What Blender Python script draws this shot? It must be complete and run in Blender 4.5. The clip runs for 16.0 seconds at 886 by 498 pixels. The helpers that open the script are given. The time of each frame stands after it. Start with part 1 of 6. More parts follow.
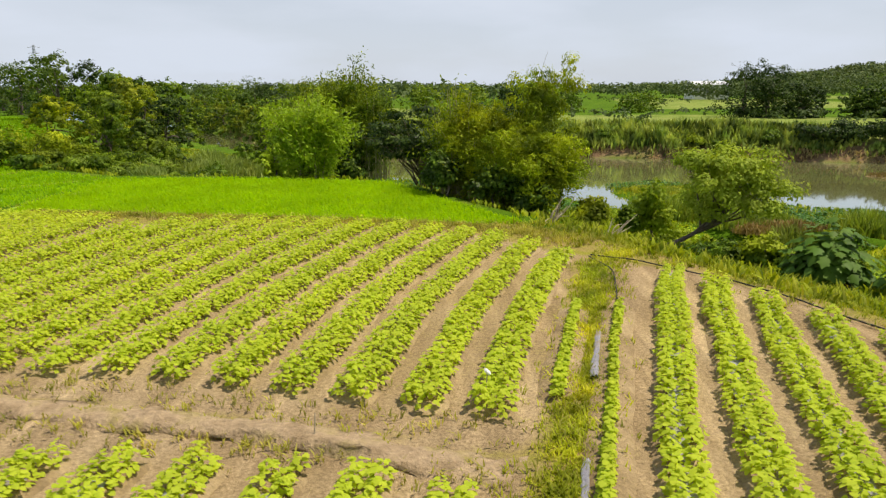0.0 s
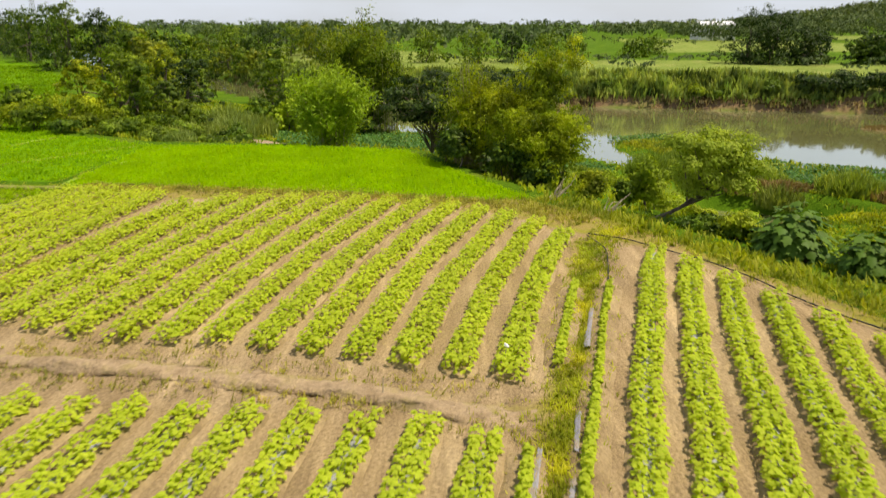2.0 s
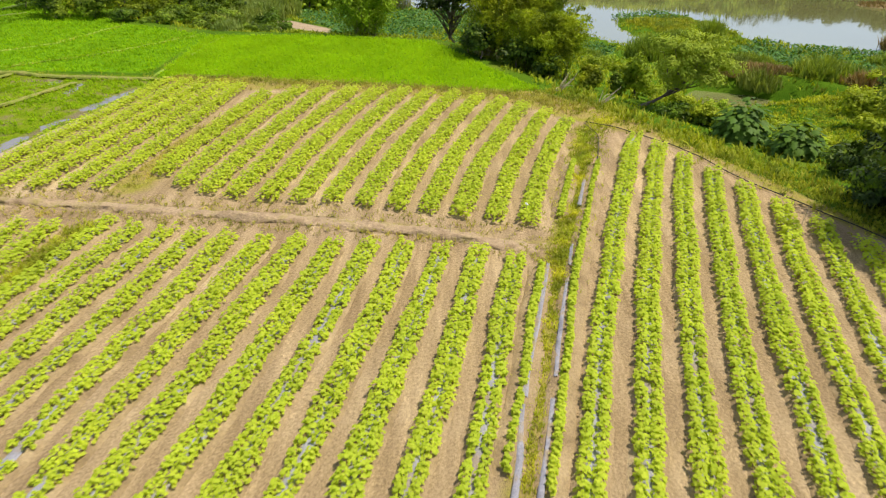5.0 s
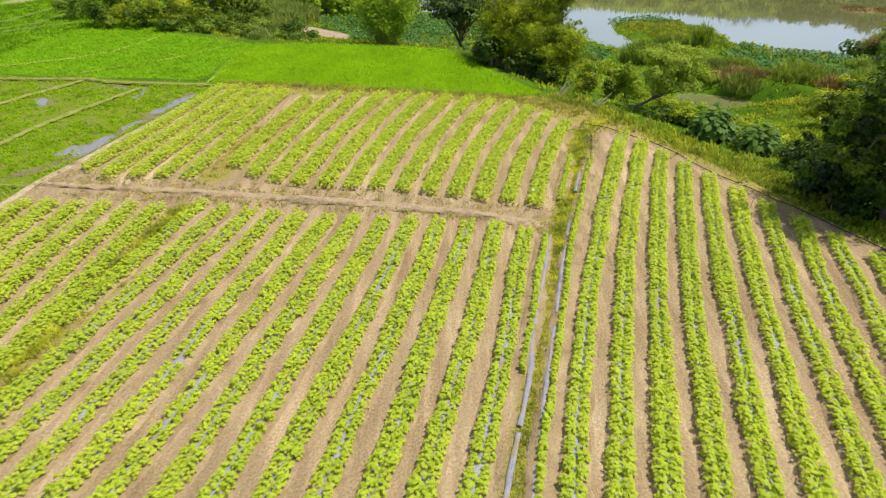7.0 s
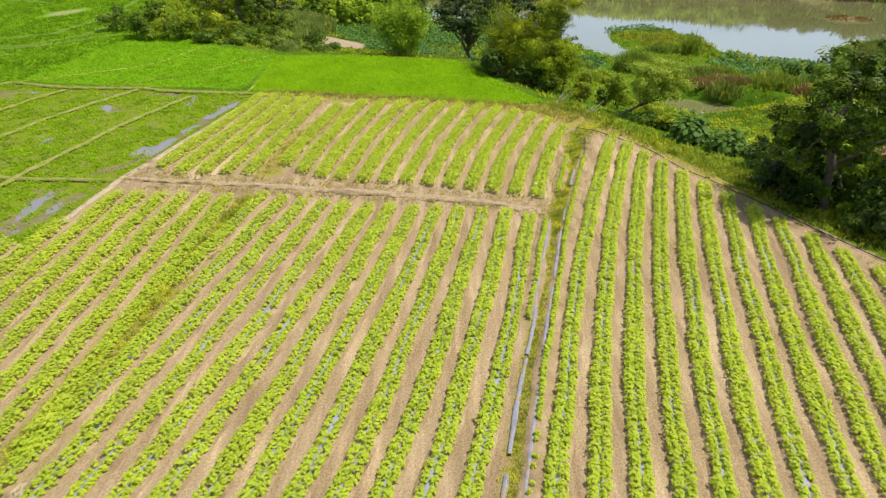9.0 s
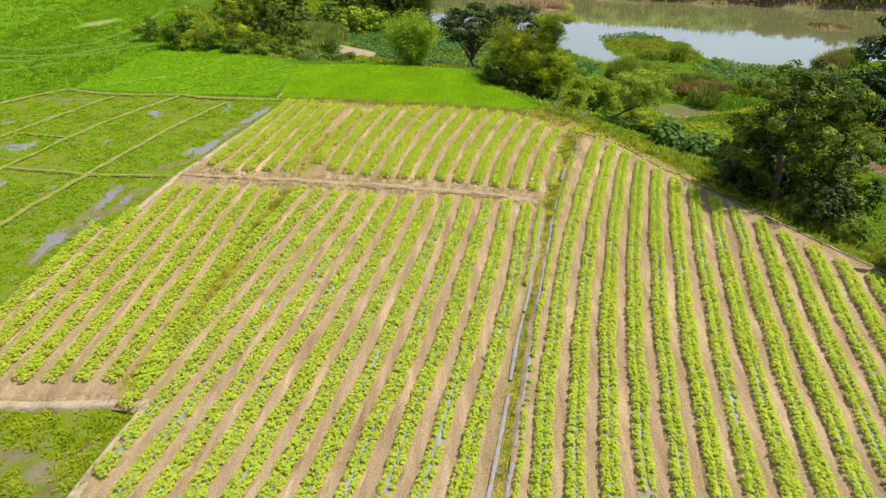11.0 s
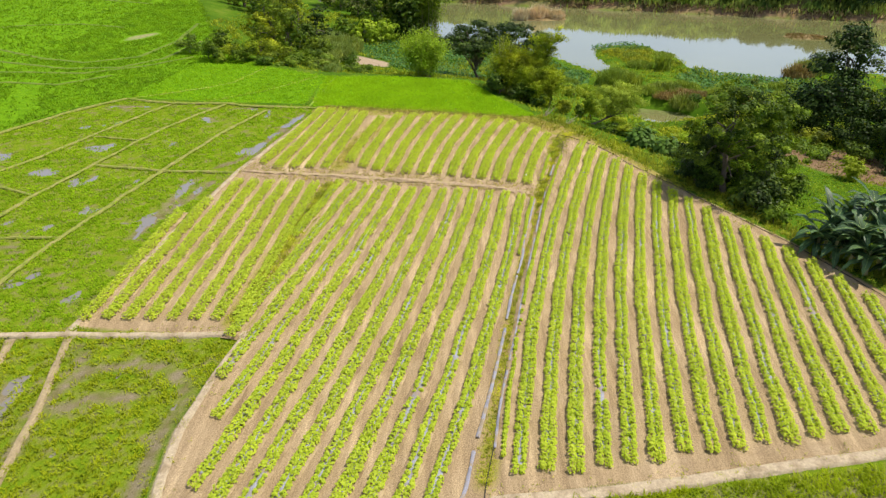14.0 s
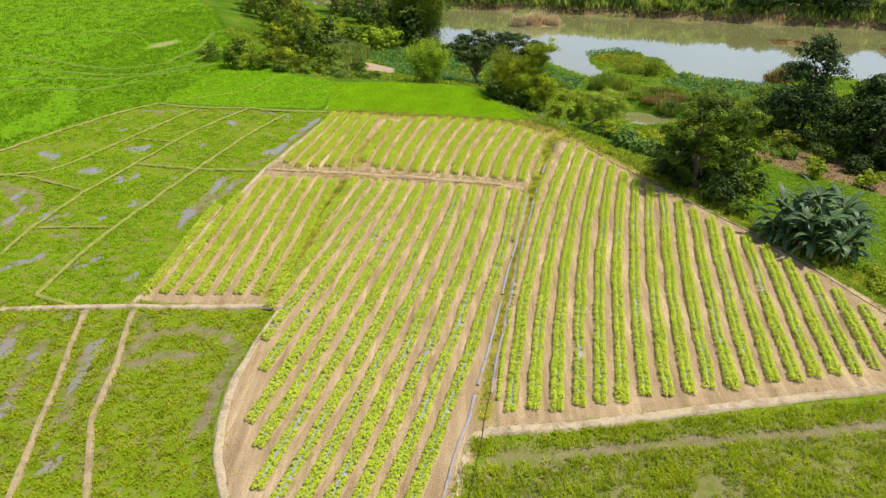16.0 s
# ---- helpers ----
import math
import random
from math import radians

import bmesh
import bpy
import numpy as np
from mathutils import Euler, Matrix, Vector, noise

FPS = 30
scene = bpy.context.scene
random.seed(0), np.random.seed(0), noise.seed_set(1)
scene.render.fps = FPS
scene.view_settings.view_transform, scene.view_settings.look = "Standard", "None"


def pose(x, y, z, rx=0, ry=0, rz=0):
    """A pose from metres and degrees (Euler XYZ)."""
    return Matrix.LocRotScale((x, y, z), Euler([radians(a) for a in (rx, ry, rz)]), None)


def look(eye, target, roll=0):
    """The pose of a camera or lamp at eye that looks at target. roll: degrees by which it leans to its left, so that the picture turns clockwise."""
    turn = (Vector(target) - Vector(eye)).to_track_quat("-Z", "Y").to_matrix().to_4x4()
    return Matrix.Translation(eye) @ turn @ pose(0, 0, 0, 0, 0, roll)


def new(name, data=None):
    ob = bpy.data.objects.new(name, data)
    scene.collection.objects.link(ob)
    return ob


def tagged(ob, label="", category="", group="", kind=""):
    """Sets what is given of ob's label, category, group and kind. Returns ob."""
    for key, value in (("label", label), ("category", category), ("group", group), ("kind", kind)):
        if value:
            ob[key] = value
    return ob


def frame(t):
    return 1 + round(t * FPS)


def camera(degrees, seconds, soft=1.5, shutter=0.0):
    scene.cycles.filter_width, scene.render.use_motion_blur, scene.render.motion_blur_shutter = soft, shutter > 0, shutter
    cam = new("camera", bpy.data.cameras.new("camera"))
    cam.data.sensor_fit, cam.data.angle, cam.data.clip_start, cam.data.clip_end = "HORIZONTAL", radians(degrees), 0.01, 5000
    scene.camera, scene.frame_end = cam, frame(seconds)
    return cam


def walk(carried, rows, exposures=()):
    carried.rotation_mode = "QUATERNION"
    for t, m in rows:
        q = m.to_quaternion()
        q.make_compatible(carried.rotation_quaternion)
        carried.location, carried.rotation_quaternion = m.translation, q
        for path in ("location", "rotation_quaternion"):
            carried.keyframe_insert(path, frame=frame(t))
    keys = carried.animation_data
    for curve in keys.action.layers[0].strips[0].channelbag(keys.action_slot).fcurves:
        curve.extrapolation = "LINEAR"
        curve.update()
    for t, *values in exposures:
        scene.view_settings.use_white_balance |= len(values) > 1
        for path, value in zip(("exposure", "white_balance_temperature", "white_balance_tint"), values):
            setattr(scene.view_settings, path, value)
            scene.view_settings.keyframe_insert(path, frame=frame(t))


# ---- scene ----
cam = camera(63.7, 16.0, soft=1.25, shutter=0.7)
METRES, EYE, TILT, LEAN, TURN = 55.0, 5.66, -12.84, 0.15, 0.0
ROWS = [
    (0.0, 0.0, 0.0, 0.0, 0.0, 0.0, -0.0),
    (0.5, -0.0026, -0.0134, 0.008, 0.03, 0.0, -0.02),
    (1.0, -0.0054, -0.0306, 0.0153, 0.07, -0.64, -0.03),
    (1.5, -0.0087, -0.0507, 0.0219, 0.08, -2.25, -0.11),
    (2.0, -0.013, -0.0746, 0.0284, 0.11, -4.83, -0.16),
    (2.5, -0.0174, -0.099, 0.034, 0.1, -7.74, -0.2),
    (3.0, -0.0221, -0.1252, 0.0393, 0.11, -10.42, -0.24),
    (3.5, -0.0267, -0.1525, 0.0445, 0.12, -12.55, -0.28),
    (4.0, -0.0315, -0.1811, 0.0493, 0.14, -14.16, -0.27),
    (6.5, -0.0573, -0.3349, 0.0715, 0.14, -15.7, -0.29),
    (7.0, -0.0621, -0.3671, 0.0758, 0.14, -15.69, -0.28),
    (7.5, -0.0669, -0.3996, 0.08, 0.13, -15.67, -0.32),
    (8.0, -0.0714, -0.4323, 0.0844, 0.15, -15.66, -0.32),
    (8.5, -0.0767, -0.4653, 0.0889, 0.15, -15.64, -0.32),
    (9.0, -0.0813, -0.4985, 0.0935, 0.13, -15.63, -0.31),
    (11.5, -0.0969, -0.6676, 0.1168, 0.11, -15.62, -0.38),
    (12.0, -0.0989, -0.7017, 0.1215, 0.18, -15.62, -0.4),
    (12.5, -0.102, -0.7358, 0.1264, 0.19, -15.61, -0.39),
    (13.0, -0.1045, -0.7701, 0.1313, 0.19, -15.62, -0.39),
    (13.5, -0.1067, -0.8044, 0.1362, 0.21, -15.62, -0.38),
    (14.0, -0.1089, -0.8386, 0.1413, 0.21, -15.62, -0.38),
    (14.5, -0.1108, -0.873, 0.1463, 0.22, -15.62, -0.38),
    (15.0, -0.1123, -0.9075, 0.1514, 0.22, -15.62, -0.4),
    (15.5, -0.1136, -0.9422, 0.1563, 0.22, -15.62, -0.39),
    (16.0, -0.1151, -0.9767, 0.1613, 0.22, -15.63, -0.39),
]
walk(cam, [(t, pose(0, 0, EYE, TILT, LEAN, TURN) @ pose(METRES * x, METRES * y, METRES * z, 90 + pitch, roll, yaw)) for t, x, y, z, yaw, pitch, roll in ROWS],
     exposures=[(0.0, -0.04, 6850, 13), (1.5, -0.02, 7150, 13), (3.5, 0.11, 7000, 13.5), (6.5, 0.06, 6150, 15), (16.0, 0.09, 6250, 15.5)])

# ---- world and sun ----
SUN_EL, SUN_AZ = radians(66), radians(86)      # azimuth clockwise from +y
world = bpy.data.worlds.new("sky")
scene.world = world
world.use_nodes = True
wn, wl = world.node_tree.nodes, world.node_tree.links
wn.clear()
sky = wn.new("ShaderNodeTexSky")
sky.sky_type, sky.sun_disc = "NISHITA", False
sky.sun_elevation, sky.sun_rotation = SUN_EL, SUN_AZ
sky.air_density, sky.dust_density, sky.ozone_density = 1.0, 0.8, 1.5
wco = wn.new("ShaderNodeTexCoord")
wmap = wn.new("ShaderNodeMapping")
wmap.inputs["Scale"].default_value = (1.6, 1.6, 6.0)
wnoi = wn.new("ShaderNodeTexNoise")
wnoi.inputs["Scale"].default_value, wnoi.inputs["Detail"].default_value = 1.9, 7.0
wramp = wn.new("ShaderNodeValToRGB")
wramp.color_ramp.elements[0].position, wramp.color_ramp.elements[1].position = 0.42, 0.64
wramp.color_ramp.elements[0].color = (0.8, 0.8, 0.8, 1)
wmix = wn.new("ShaderNodeMixRGB")
wmix.inputs[2].default_value = (7.9, 9.05, 10.6, 1)
wbg = wn.new("ShaderNodeBackground")
wbg.inputs["Strength"].default_value = 0.085
wout = wn.new("ShaderNodeOutputWorld")
wl.new(wco.outputs["Generated"], wmap.inputs["Vector"])
wl.new(wmap.outputs[0], wnoi.inputs["Vector"])
wl.new(wnoi.outputs["Fac"], wramp.inputs["Fac"])
wsep = wn.new("ShaderNodeSeparateXYZ")
whaze = wn.new("ShaderNodeMapRange")
whaze.interpolation_type = "SMOOTHSTEP"
for key, val in (("From Min", 0.05), ("From Max", 0.6), ("To Min", 1.0), ("To Max", 0.4)):
    whaze.inputs[key].default_value = val
wcover = wn.new("ShaderNodeMath")
wcover.operation = "MULTIPLY"
wl.new(wco.outputs["Generated"], wsep.inputs[0])
wl.new(wsep.outputs["Z"], whaze.inputs["Value"])
wl.new(wramp.outputs["Color"], wcover.inputs[0])
wl.new(whaze.outputs[0], wcover.inputs[1])
wl.new(wcover.outputs[0], wmix.inputs[0])
wl.new(sky.outputs[0], wmix.inputs[1])
wl.new(wmix.outputs[0], wbg.inputs["Color"])
wl.new(wbg.outputs[0], wout.inputs["Surface"])

sun = new("sun", bpy.data.lights.new("sun", "SUN"))
sun.data.energy, sun.data.angle, sun.data.color = 5.0, radians(1.0), (1.0, 0.92, 0.78)
sun_dir = Vector((math.sin(SUN_AZ) * math.cos(SUN_EL), math.cos(SUN_AZ) * math.cos(SUN_EL), math.sin(SUN_EL)))
sun.matrix_world = look(sun_dir * 60, (0, 0, 0))


# ---- materials ----
def nodes_of(name):
    m = bpy.data.materials.new(name)
    m.use_nodes = True
    n, l = m.node_tree.nodes, m.node_tree.links
    return m, n, l, n["Principled BSDF"]


def noise_node(n, l, vec, scale, detail=5.0, rough=0.55):
    t = n.new("ShaderNodeTexNoise")
    t.inputs["Scale"].default_value, t.inputs["Detail"].default_value, t.inputs["Roughness"].default_value = scale, detail, rough
    l.new(vec, t.inputs["Vector"])
    return t.outputs["Fac"]


def ramp_node(n, l, fac, stops):
    r = n.new("ShaderNodeValToRGB")
    e = r.color_ramp.elements
    while len(e) < len(stops):
        e.new(0.5)
    for k, (p, c) in enumerate(stops):
        e[k].position, e[k].color = p, (*c, 1)
    l.new(fac, r.inputs["Fac"])
    return r.outputs["Color"]


def mix_node(n, l, fac, a, b, mode="MIX"):
    m = n.new("ShaderNodeMixRGB")
    m.blend_type = mode
    for k, v in enumerate((fac, a, b)):
        if isinstance(v, (int, float)):
            m.inputs[k].default_value = v
        elif isinstance(v, tuple):
            m.inputs[k].default_value = (*v, 1)
        else:
            l.new(v, m.inputs[k])
    return m.outputs[0]


def bump_node(n, l, b, height, strength, distance):
    k = n.new("ShaderNodeBump")
    k.inputs["Strength"].default_value, k.inputs["Distance"].default_value = strength, distance
    l.new(height, k.inputs["Height"])
    l.new(k.outputs[0], b.inputs["Normal"])


def surface(name, stops, scale, fine, rough=0.9, bump=0.4, dist=0.03, spec=0.3):
    """Two scales of mottling over world position, with a fine relief."""
    m, n, l, b = nodes_of(name)
    pos = n.new("ShaderNodeNewGeometry").outputs["Position"]
    big, small = noise_node(n, l, pos, scale), noise_node(n, l, pos, fine, 6.0, 0.65)
    base = ramp_node(n, l, big, stops)
    grain = ramp_node(n, l, small, [(0.3, (0.72, 0.72, 0.72)), (0.7, (1.25, 1.25, 1.25))])
    l.new(mix_node(n, l, 1.0, base, grain, "MULTIPLY"), b.inputs["Base Color"])
    b.inputs["Roughness"].default_value = rough
    b.inputs["Specular IOR Level"].default_value = spec
    bump_node(n, l, b, small, bump, dist)
    return m


def leafy(name, dark, mid, light, glow=0.3, rough=0.5, spread=0.12, clumps=1.1, alike=False):
    """Leaves: each blade has its own tint, each plant too; light comes through them."""
    m, n, l, b = nodes_of(name)
    geo, info = n.new("ShaderNodeNewGeometry"), n.new("ShaderNodeObjectInfo")
    near_mid = [tuple(m + (c - m) * 0.5 for c, m in zip(end, mid)) for end in (dark, light)]
    col = ramp_node(n, l, geo.outputs["Random Per Island"], [(0.0, near_mid[0]), (0.5, mid), (1.0, near_mid[1])])
    patch = noise_node(n, l, geo.outputs["Position"], 0.35, 3.0)
    tint = ramp_node(n, l, patch, [(0.3, (1 - spread, 1 - spread * 0.7, 1 - spread)), (0.7, (1 + spread, 1 + spread * 0.5, 1 + spread * 0.3))])
    col = mix_node(n, l, 1.0, col, tint, "MULTIPLY")
    clump = ramp_node(n, l, noise_node(n, l, geo.outputs["Position"], clumps, 2.0), [(0.34, (1 - 1.6 * spread, 1 - 1.5 * spread, 1 - 1.6 * spread)), (0.66, (1 + 1.3 * spread, 1 + 1.1 * spread, 1 + spread))])
    col = mix_node(n, l, 1.0, col, clump, "MULTIPLY")
    own = ramp_node(n, l, info.outputs["Random"], [(0.0, (0.97, 0.98, 0.98) if alike else (0.85, 0.9, 0.9)), (1.0, (1.03, 1.02, 1.0) if alike else (1.13, 1.07, 1.0))])
    col = mix_node(n, l, 1.0, col, own, "MULTIPLY")
    l.new(col, b.inputs["Base Color"])
    b.inputs["Roughness"].default_value = rough
    b.inputs["Specular IOR Level"].default_value = 0.14
    tr = n.new("ShaderNodeBsdfTranslucent")
    l.new(mix_node(n, l, 1.0, col, (1.25, 1.2, 0.6), "MULTIPLY"), tr.inputs["Color"])
    mx = n.new("ShaderNodeMixShader")
    mx.inputs[0].default_value = glow
    l.new(b.outputs[0], mx.inputs[1])
    l.new(tr.outputs[0], mx.inputs[2])
    l.new(mx.outputs[0], n["Material Output"].inputs["Surface"])
    return m


def ground_material():
    m, n, l, b = nodes_of("ground")
    pos = n.new("ShaderNodeNewGeometry").outputs["Position"]

    def mask(name):
        a = n.new("ShaderNodeAttribute")
        a.attribute_name = name
        return a.outputs["Fac"]

    big, mid, small = noise_node(n, l, pos, 0.22, 5.0), noise_node(n, l, pos, 1.3, 6.0), noise_node(n, l, pos, 13.0, 9.0, 0.75)
    turf = ramp_node(n, l, big, [(0.3, (0.05, 0.12, 0.005)), (0.55, (0.085, 0.165, 0.008)), (0.75, (0.15, 0.20, 0.02))])
    soil = mix_node(n, l, mid, ramp_node(n, l, big, [(0.3, (0.25, 0.177, 0.091)), (0.5, (0.37, 0.278, 0.158)), (0.72, (0.51, 0.405, 0.255))]),
                    ramp_node(n, l, small, [(0.3, (0.22, 0.15, 0.075)), (0.62, (0.44, 0.328, 0.184))]))
    turned = n.new("ShaderNodeMapping")
    turned.inputs["Rotation"].default_value = (0, 0, radians(11))
    turned.inputs["Scale"].default_value = (1.5, 0.1, 1.0)
    l.new(pos, turned.inputs["Vector"])
    streak = ramp_node(n, l, noise_node(n, l, turned.outputs[0], 1.0, 6.0, 0.6), [(0.32, (0.74, 0.72, 0.70)), (0.52, (1.02, 1.02, 1.02)), (0.66, (1.32, 1.33, 1.35))])
    soil = mix_node(n, l, 1.0, soil, streak, "MULTIPLY")
    silt = ramp_node(n, l, mid, [(0.3, (0.15, 0.14, 0.04)), (0.5, (0.20, 0.175, 0.085)), (0.75, (0.26, 0.215, 0.145))])
    mud = ramp_node(n, l, mid, [(0.3, (0.12, 0.215, 0.004)), (0.5, (0.17, 0.235, 0.01)), (0.7, (0.21, 0.19, 0.075))])
    rice = ramp_node(n, l, mid, [(0.3, (0.10, 0.235, 0.003)), (0.7, (0.155, 0.31, 0.005))])
    dry = ramp_node(n, l, mid, [(0.3, (0.13, 0.083, 0.04)), (0.55, (0.235, 0.155, 0.09)), (0.72, (0.17, 0.16, 0.045))])
    sand = ramp_node(n, l, mid, [(0.3, (0.32, 0.24, 0.15)), (0.7, (0.42, 0.335, 0.225))])
    meadow = ramp_node(n, l, big, [(0.3, (0.14, 0.21, 0.035)), (0.55, (0.22, 0.28, 0.06)), (0.75, (0.32, 0.31, 0.11))])
    weedy = mix_node(n, l, ramp_node(n, l, mid, [(0.35, (0, 0, 0)), (0.65, (1, 1, 1))]), (0.34, 0.25, 0.10), (0.27, 0.27, 0.035))
    col = turf
    for name, c in (("soil", soil), ("weedy", weedy), ("mud", mud), ("silt", silt), ("rice", rice), ("meadow", meadow), ("dry", dry), ("sand", sand)):
        edge = n.new("ShaderNodeMath")
        edge.operation, edge.use_clamp = "MULTIPLY_ADD", False
        l.new(small, edge.inputs[0])
        edge.inputs[1].default_value = 0.5
        l.new(mask(name), edge.inputs[2])
        fac = ramp_node(n, l, edge.outputs[0], [(0.6, (0, 0, 0)), (0.85, (1, 1, 1))])
        col = mix_node(n, l, fac, col, c)
    grain = ramp_node(n, l, small, [(0.3, (0.62, 0.62, 0.62)), (0.7, (1.28, 1.28, 1.28))])
    l.new(mix_node(n, l, 1.0, col, grain, "MULTIPLY"), b.inputs["Base Color"])
    b.inputs["Roughness"].default_value = 1.0
    b.inputs["Specular IOR Level"].default_value = 0.04
    bump_node(n, l, b, small, 0.8, 0.07)
    return m


def water_material(name, deep, rough, bump, scale, tint=(0.94, 0.96, 0.97)):
    """Murky water: its own dull colour seen from above, a mirror at a low angle."""
    m, n, l, b = nodes_of(name)
    pos = n.new("ShaderNodeNewGeometry").outputs["Position"]
    l.new(ramp_node(n, l, noise_node(n, l, pos, 0.05, 4.0), [(0.3, tuple(0.85 * c for c in deep)), (0.7, deep)]), b.inputs["Base Color"])
    b.inputs["Roughness"].default_value = 0.6
    b.inputs["Specular IOR Level"].default_value = 0.0
    ripple = n.new("ShaderNodeBump")
    ripple.inputs["Strength"].default_value, ripple.inputs["Distance"].default_value = bump, 0.05
    l.new(noise_node(n, l, pos, scale, 3.0), ripple.inputs["Height"])
    gloss = n.new("ShaderNodeBsdfGlossy")
    gloss.inputs["Roughness"].default_value = rough
    gloss.inputs["Color"].default_value = (*tint, 1)
    l.new(ripple.outputs[0], gloss.inputs["Normal"])
    facing = n.new("ShaderNodeLayerWeight")
    facing.inputs["Blend"].default_value = 0.5
    mx = n.new("ShaderNodeMixShader")
    steep = n.new("ShaderNodeMath")
    steep.operation = "POWER"
    steep.inputs[1].default_value = 2.4
    l.new(facing.outputs["Facing"], steep.inputs[0])
    l.new(steep.outputs[0], mx.inputs[0])
    l.new(b.outputs[0], mx.inputs[1])
    l.new(gloss.outputs[0], mx.inputs[2])
    l.new(mx.outputs[0], n["Material Output"].inputs["Surface"])
    return m


M_GROUND = ground_material()
M_RIVER = water_material("river_water", (0.25, 0.255, 0.095), 0.04, 0.02, 1.2, (0.84, 0.92, 1.0))
M_PADDY = water_material("paddy_water", (0.24, 0.215, 0.17), 0.1, 0.03, 3.0, (0.8, 0.8, 0.84))
M_SOIL = surface("bed_soil", [(0.3, (0.205, 0.143, 0.07)), (0.5, (0.32, 0.235, 0.122)), (0.72, (0.43, 0.328, 0.183))], 0.8, 14.0, bump=0.8, dist=0.06)
M_BUND = surface("dry_bund", [(0.3, (0.25, 0.175, 0.09)), (0.5, (0.42, 0.31, 0.185)), (0.72, (0.31, 0.255, 0.08))], 1.5, 10.0, bump=1.0, dist=0.08)
M_BUND_GREEN = surface("grassy_bund", [(0.3, (0.15, 0.215, 0.015)), (0.5, (0.23, 0.25, 0.045)), (0.75, (0.31, 0.27, 0.10))], 1.6, 9.0, bump=0.8, dist=0.06)
M_RIDGE = surface("rice_ridge", [(0.3, (0.16, 0.29, 0.01)), (0.6, (0.26, 0.36, 0.04)), (0.8, (0.33, 0.36, 0.09))], 1.2, 9.0, bump=0.6)
M_MULCH = surface("silver_mulch_film", [(0.34, (0.27, 0.215, 0.155)), (0.47, (0.25, 0.245, 0.26)), (0.6, (0.30, 0.305, 0.345))], 0.9, 22.0, rough=0.6, bump=0.4, dist=0.02, spec=0.25)
M_HOSE = surface("black_hose", [(0.3, (0.012, 0.012, 0.013)), (0.7, (0.03, 0.03, 0.03))], 3.0, 40.0, rough=0.5, bump=0.1)
M_BARK = surface("bark", [(0.3, (0.09, 0.07, 0.05)), (0.7, (0.2, 0.16, 0.12))], 2.0, 18.0, bump=0.8)
M_CULM = surface("bamboo_culm", [(0.3, (0.26, 0.27, 0.1)), (0.7, (0.36, 0.3, 0.14))], 2.0, 12.0, rough=0.6, bump=0.2)
M_DEAD = surface("dead_stalk", [(0.3, (0.36, 0.29, 0.19)), (0.7, (0.54, 0.46, 0.33))], 3.0, 20.0, bump=0.6)
M_WHITE = surface("white_paint", [(0.3, (0.7, 0.71, 0.72)), (0.7, (0.82, 0.82, 0.82))], 0.3, 2.0, rough=0.5, bump=0.05)
M_ROOF = surface("roof_sheet", [(0.3, (0.62, 0.64, 0.68)), (0.7, (0.8, 0.8, 0.82))], 0.2, 2.0, rough=0.4, bump=0.05)
M_STEEL = surface("grey_steel", [(0.3, (0.3, 0.31, 0.33)), (0.7, (0.4, 0.41, 0.42))], 0.3, 5.0, rough=0.5, bump=0.05)
L_CROP = leafy("crop_leaf", (0.39, 0.51, 0.032), (0.50, 0.61, 0.05), (0.60, 0.69, 0.072), 0.5, 0.6, 0.05, 1.1, True)
L_RICE = leafy("rice_blade", (0.29, 0.50, 0.002), (0.335, 0.555, 0.004), (0.39, 0.60, 0.008), 0.55, 0.7, 0.06, 0.3)
L_PADDY = leafy("paddy_blade", (0.225, 0.30, 0.003), (0.295, 0.38, 0.006), (0.375, 0.44, 0.014), 0.4, 0.7, 0.14, 0.6)
L_PADDY_S = leafy("southern_paddy_blade", (0.26, 0.355, 0.004), (0.355, 0.45, 0.008), (0.46, 0.53, 0.018), 0.46, 0.7, 0.14, 0.6)
L_WEED = leafy("weed_blade", (0.20, 0.27, 0.015), (0.33, 0.39, 0.03), (0.48, 0.46, 0.09), 0.35, 0.6, 0.25)
L_REED = leafy("reed_blade", (0.12, 0.18, 0.03), (0.2, 0.27, 0.045), (0.32, 0.36, 0.09), 0.3, 0.6, 0.2)
L_FARREED = leafy("far_reed_blade", (0.13, 0.215, 0.05), (0.24, 0.35, 0.08), (0.36, 0.46, 0.12), 0.3, 0.6, 0.45, 0.3)
L_STRAW = leafy("straw_blade", (0.26, 0.19, 0.08), (0.38, 0.3, 0.14), (0.46, 0.4, 0.2), 0.2, 0.7)
L_RUST = leafy("rust_reed", (0.19, 0.13, 0.05), (0.27, 0.20, 0.08), (0.29, 0.28, 0.08), 0.2, 0.7)
L_DARK = leafy("dark_leaf", (0.022, 0.055, 0.006), (0.065, 0.125, 0.012), (0.22, 0.33, 0.028), 0.24, 0.5, 0.36)
L_MID = leafy("green_leaf", (0.075, 0.15, 0.010), (0.13, 0.225, 0.018), (0.22, 0.32, 0.03), 0.3, 0.5, 0.38)
L_LIGHT = leafy("light_leaf", (0.17, 0.25, 0.010), (0.29, 0.39, 0.02), (0.45, 0.52, 0.045), 0.36, 0.6, 0.22)
L_BAMBOO = leafy("bamboo_leaf", (0.10, 0.155, 0.006), (0.205, 0.29, 0.012), (0.38, 0.46, 0.03), 0.36, 0.6, 0.4, 0.8)
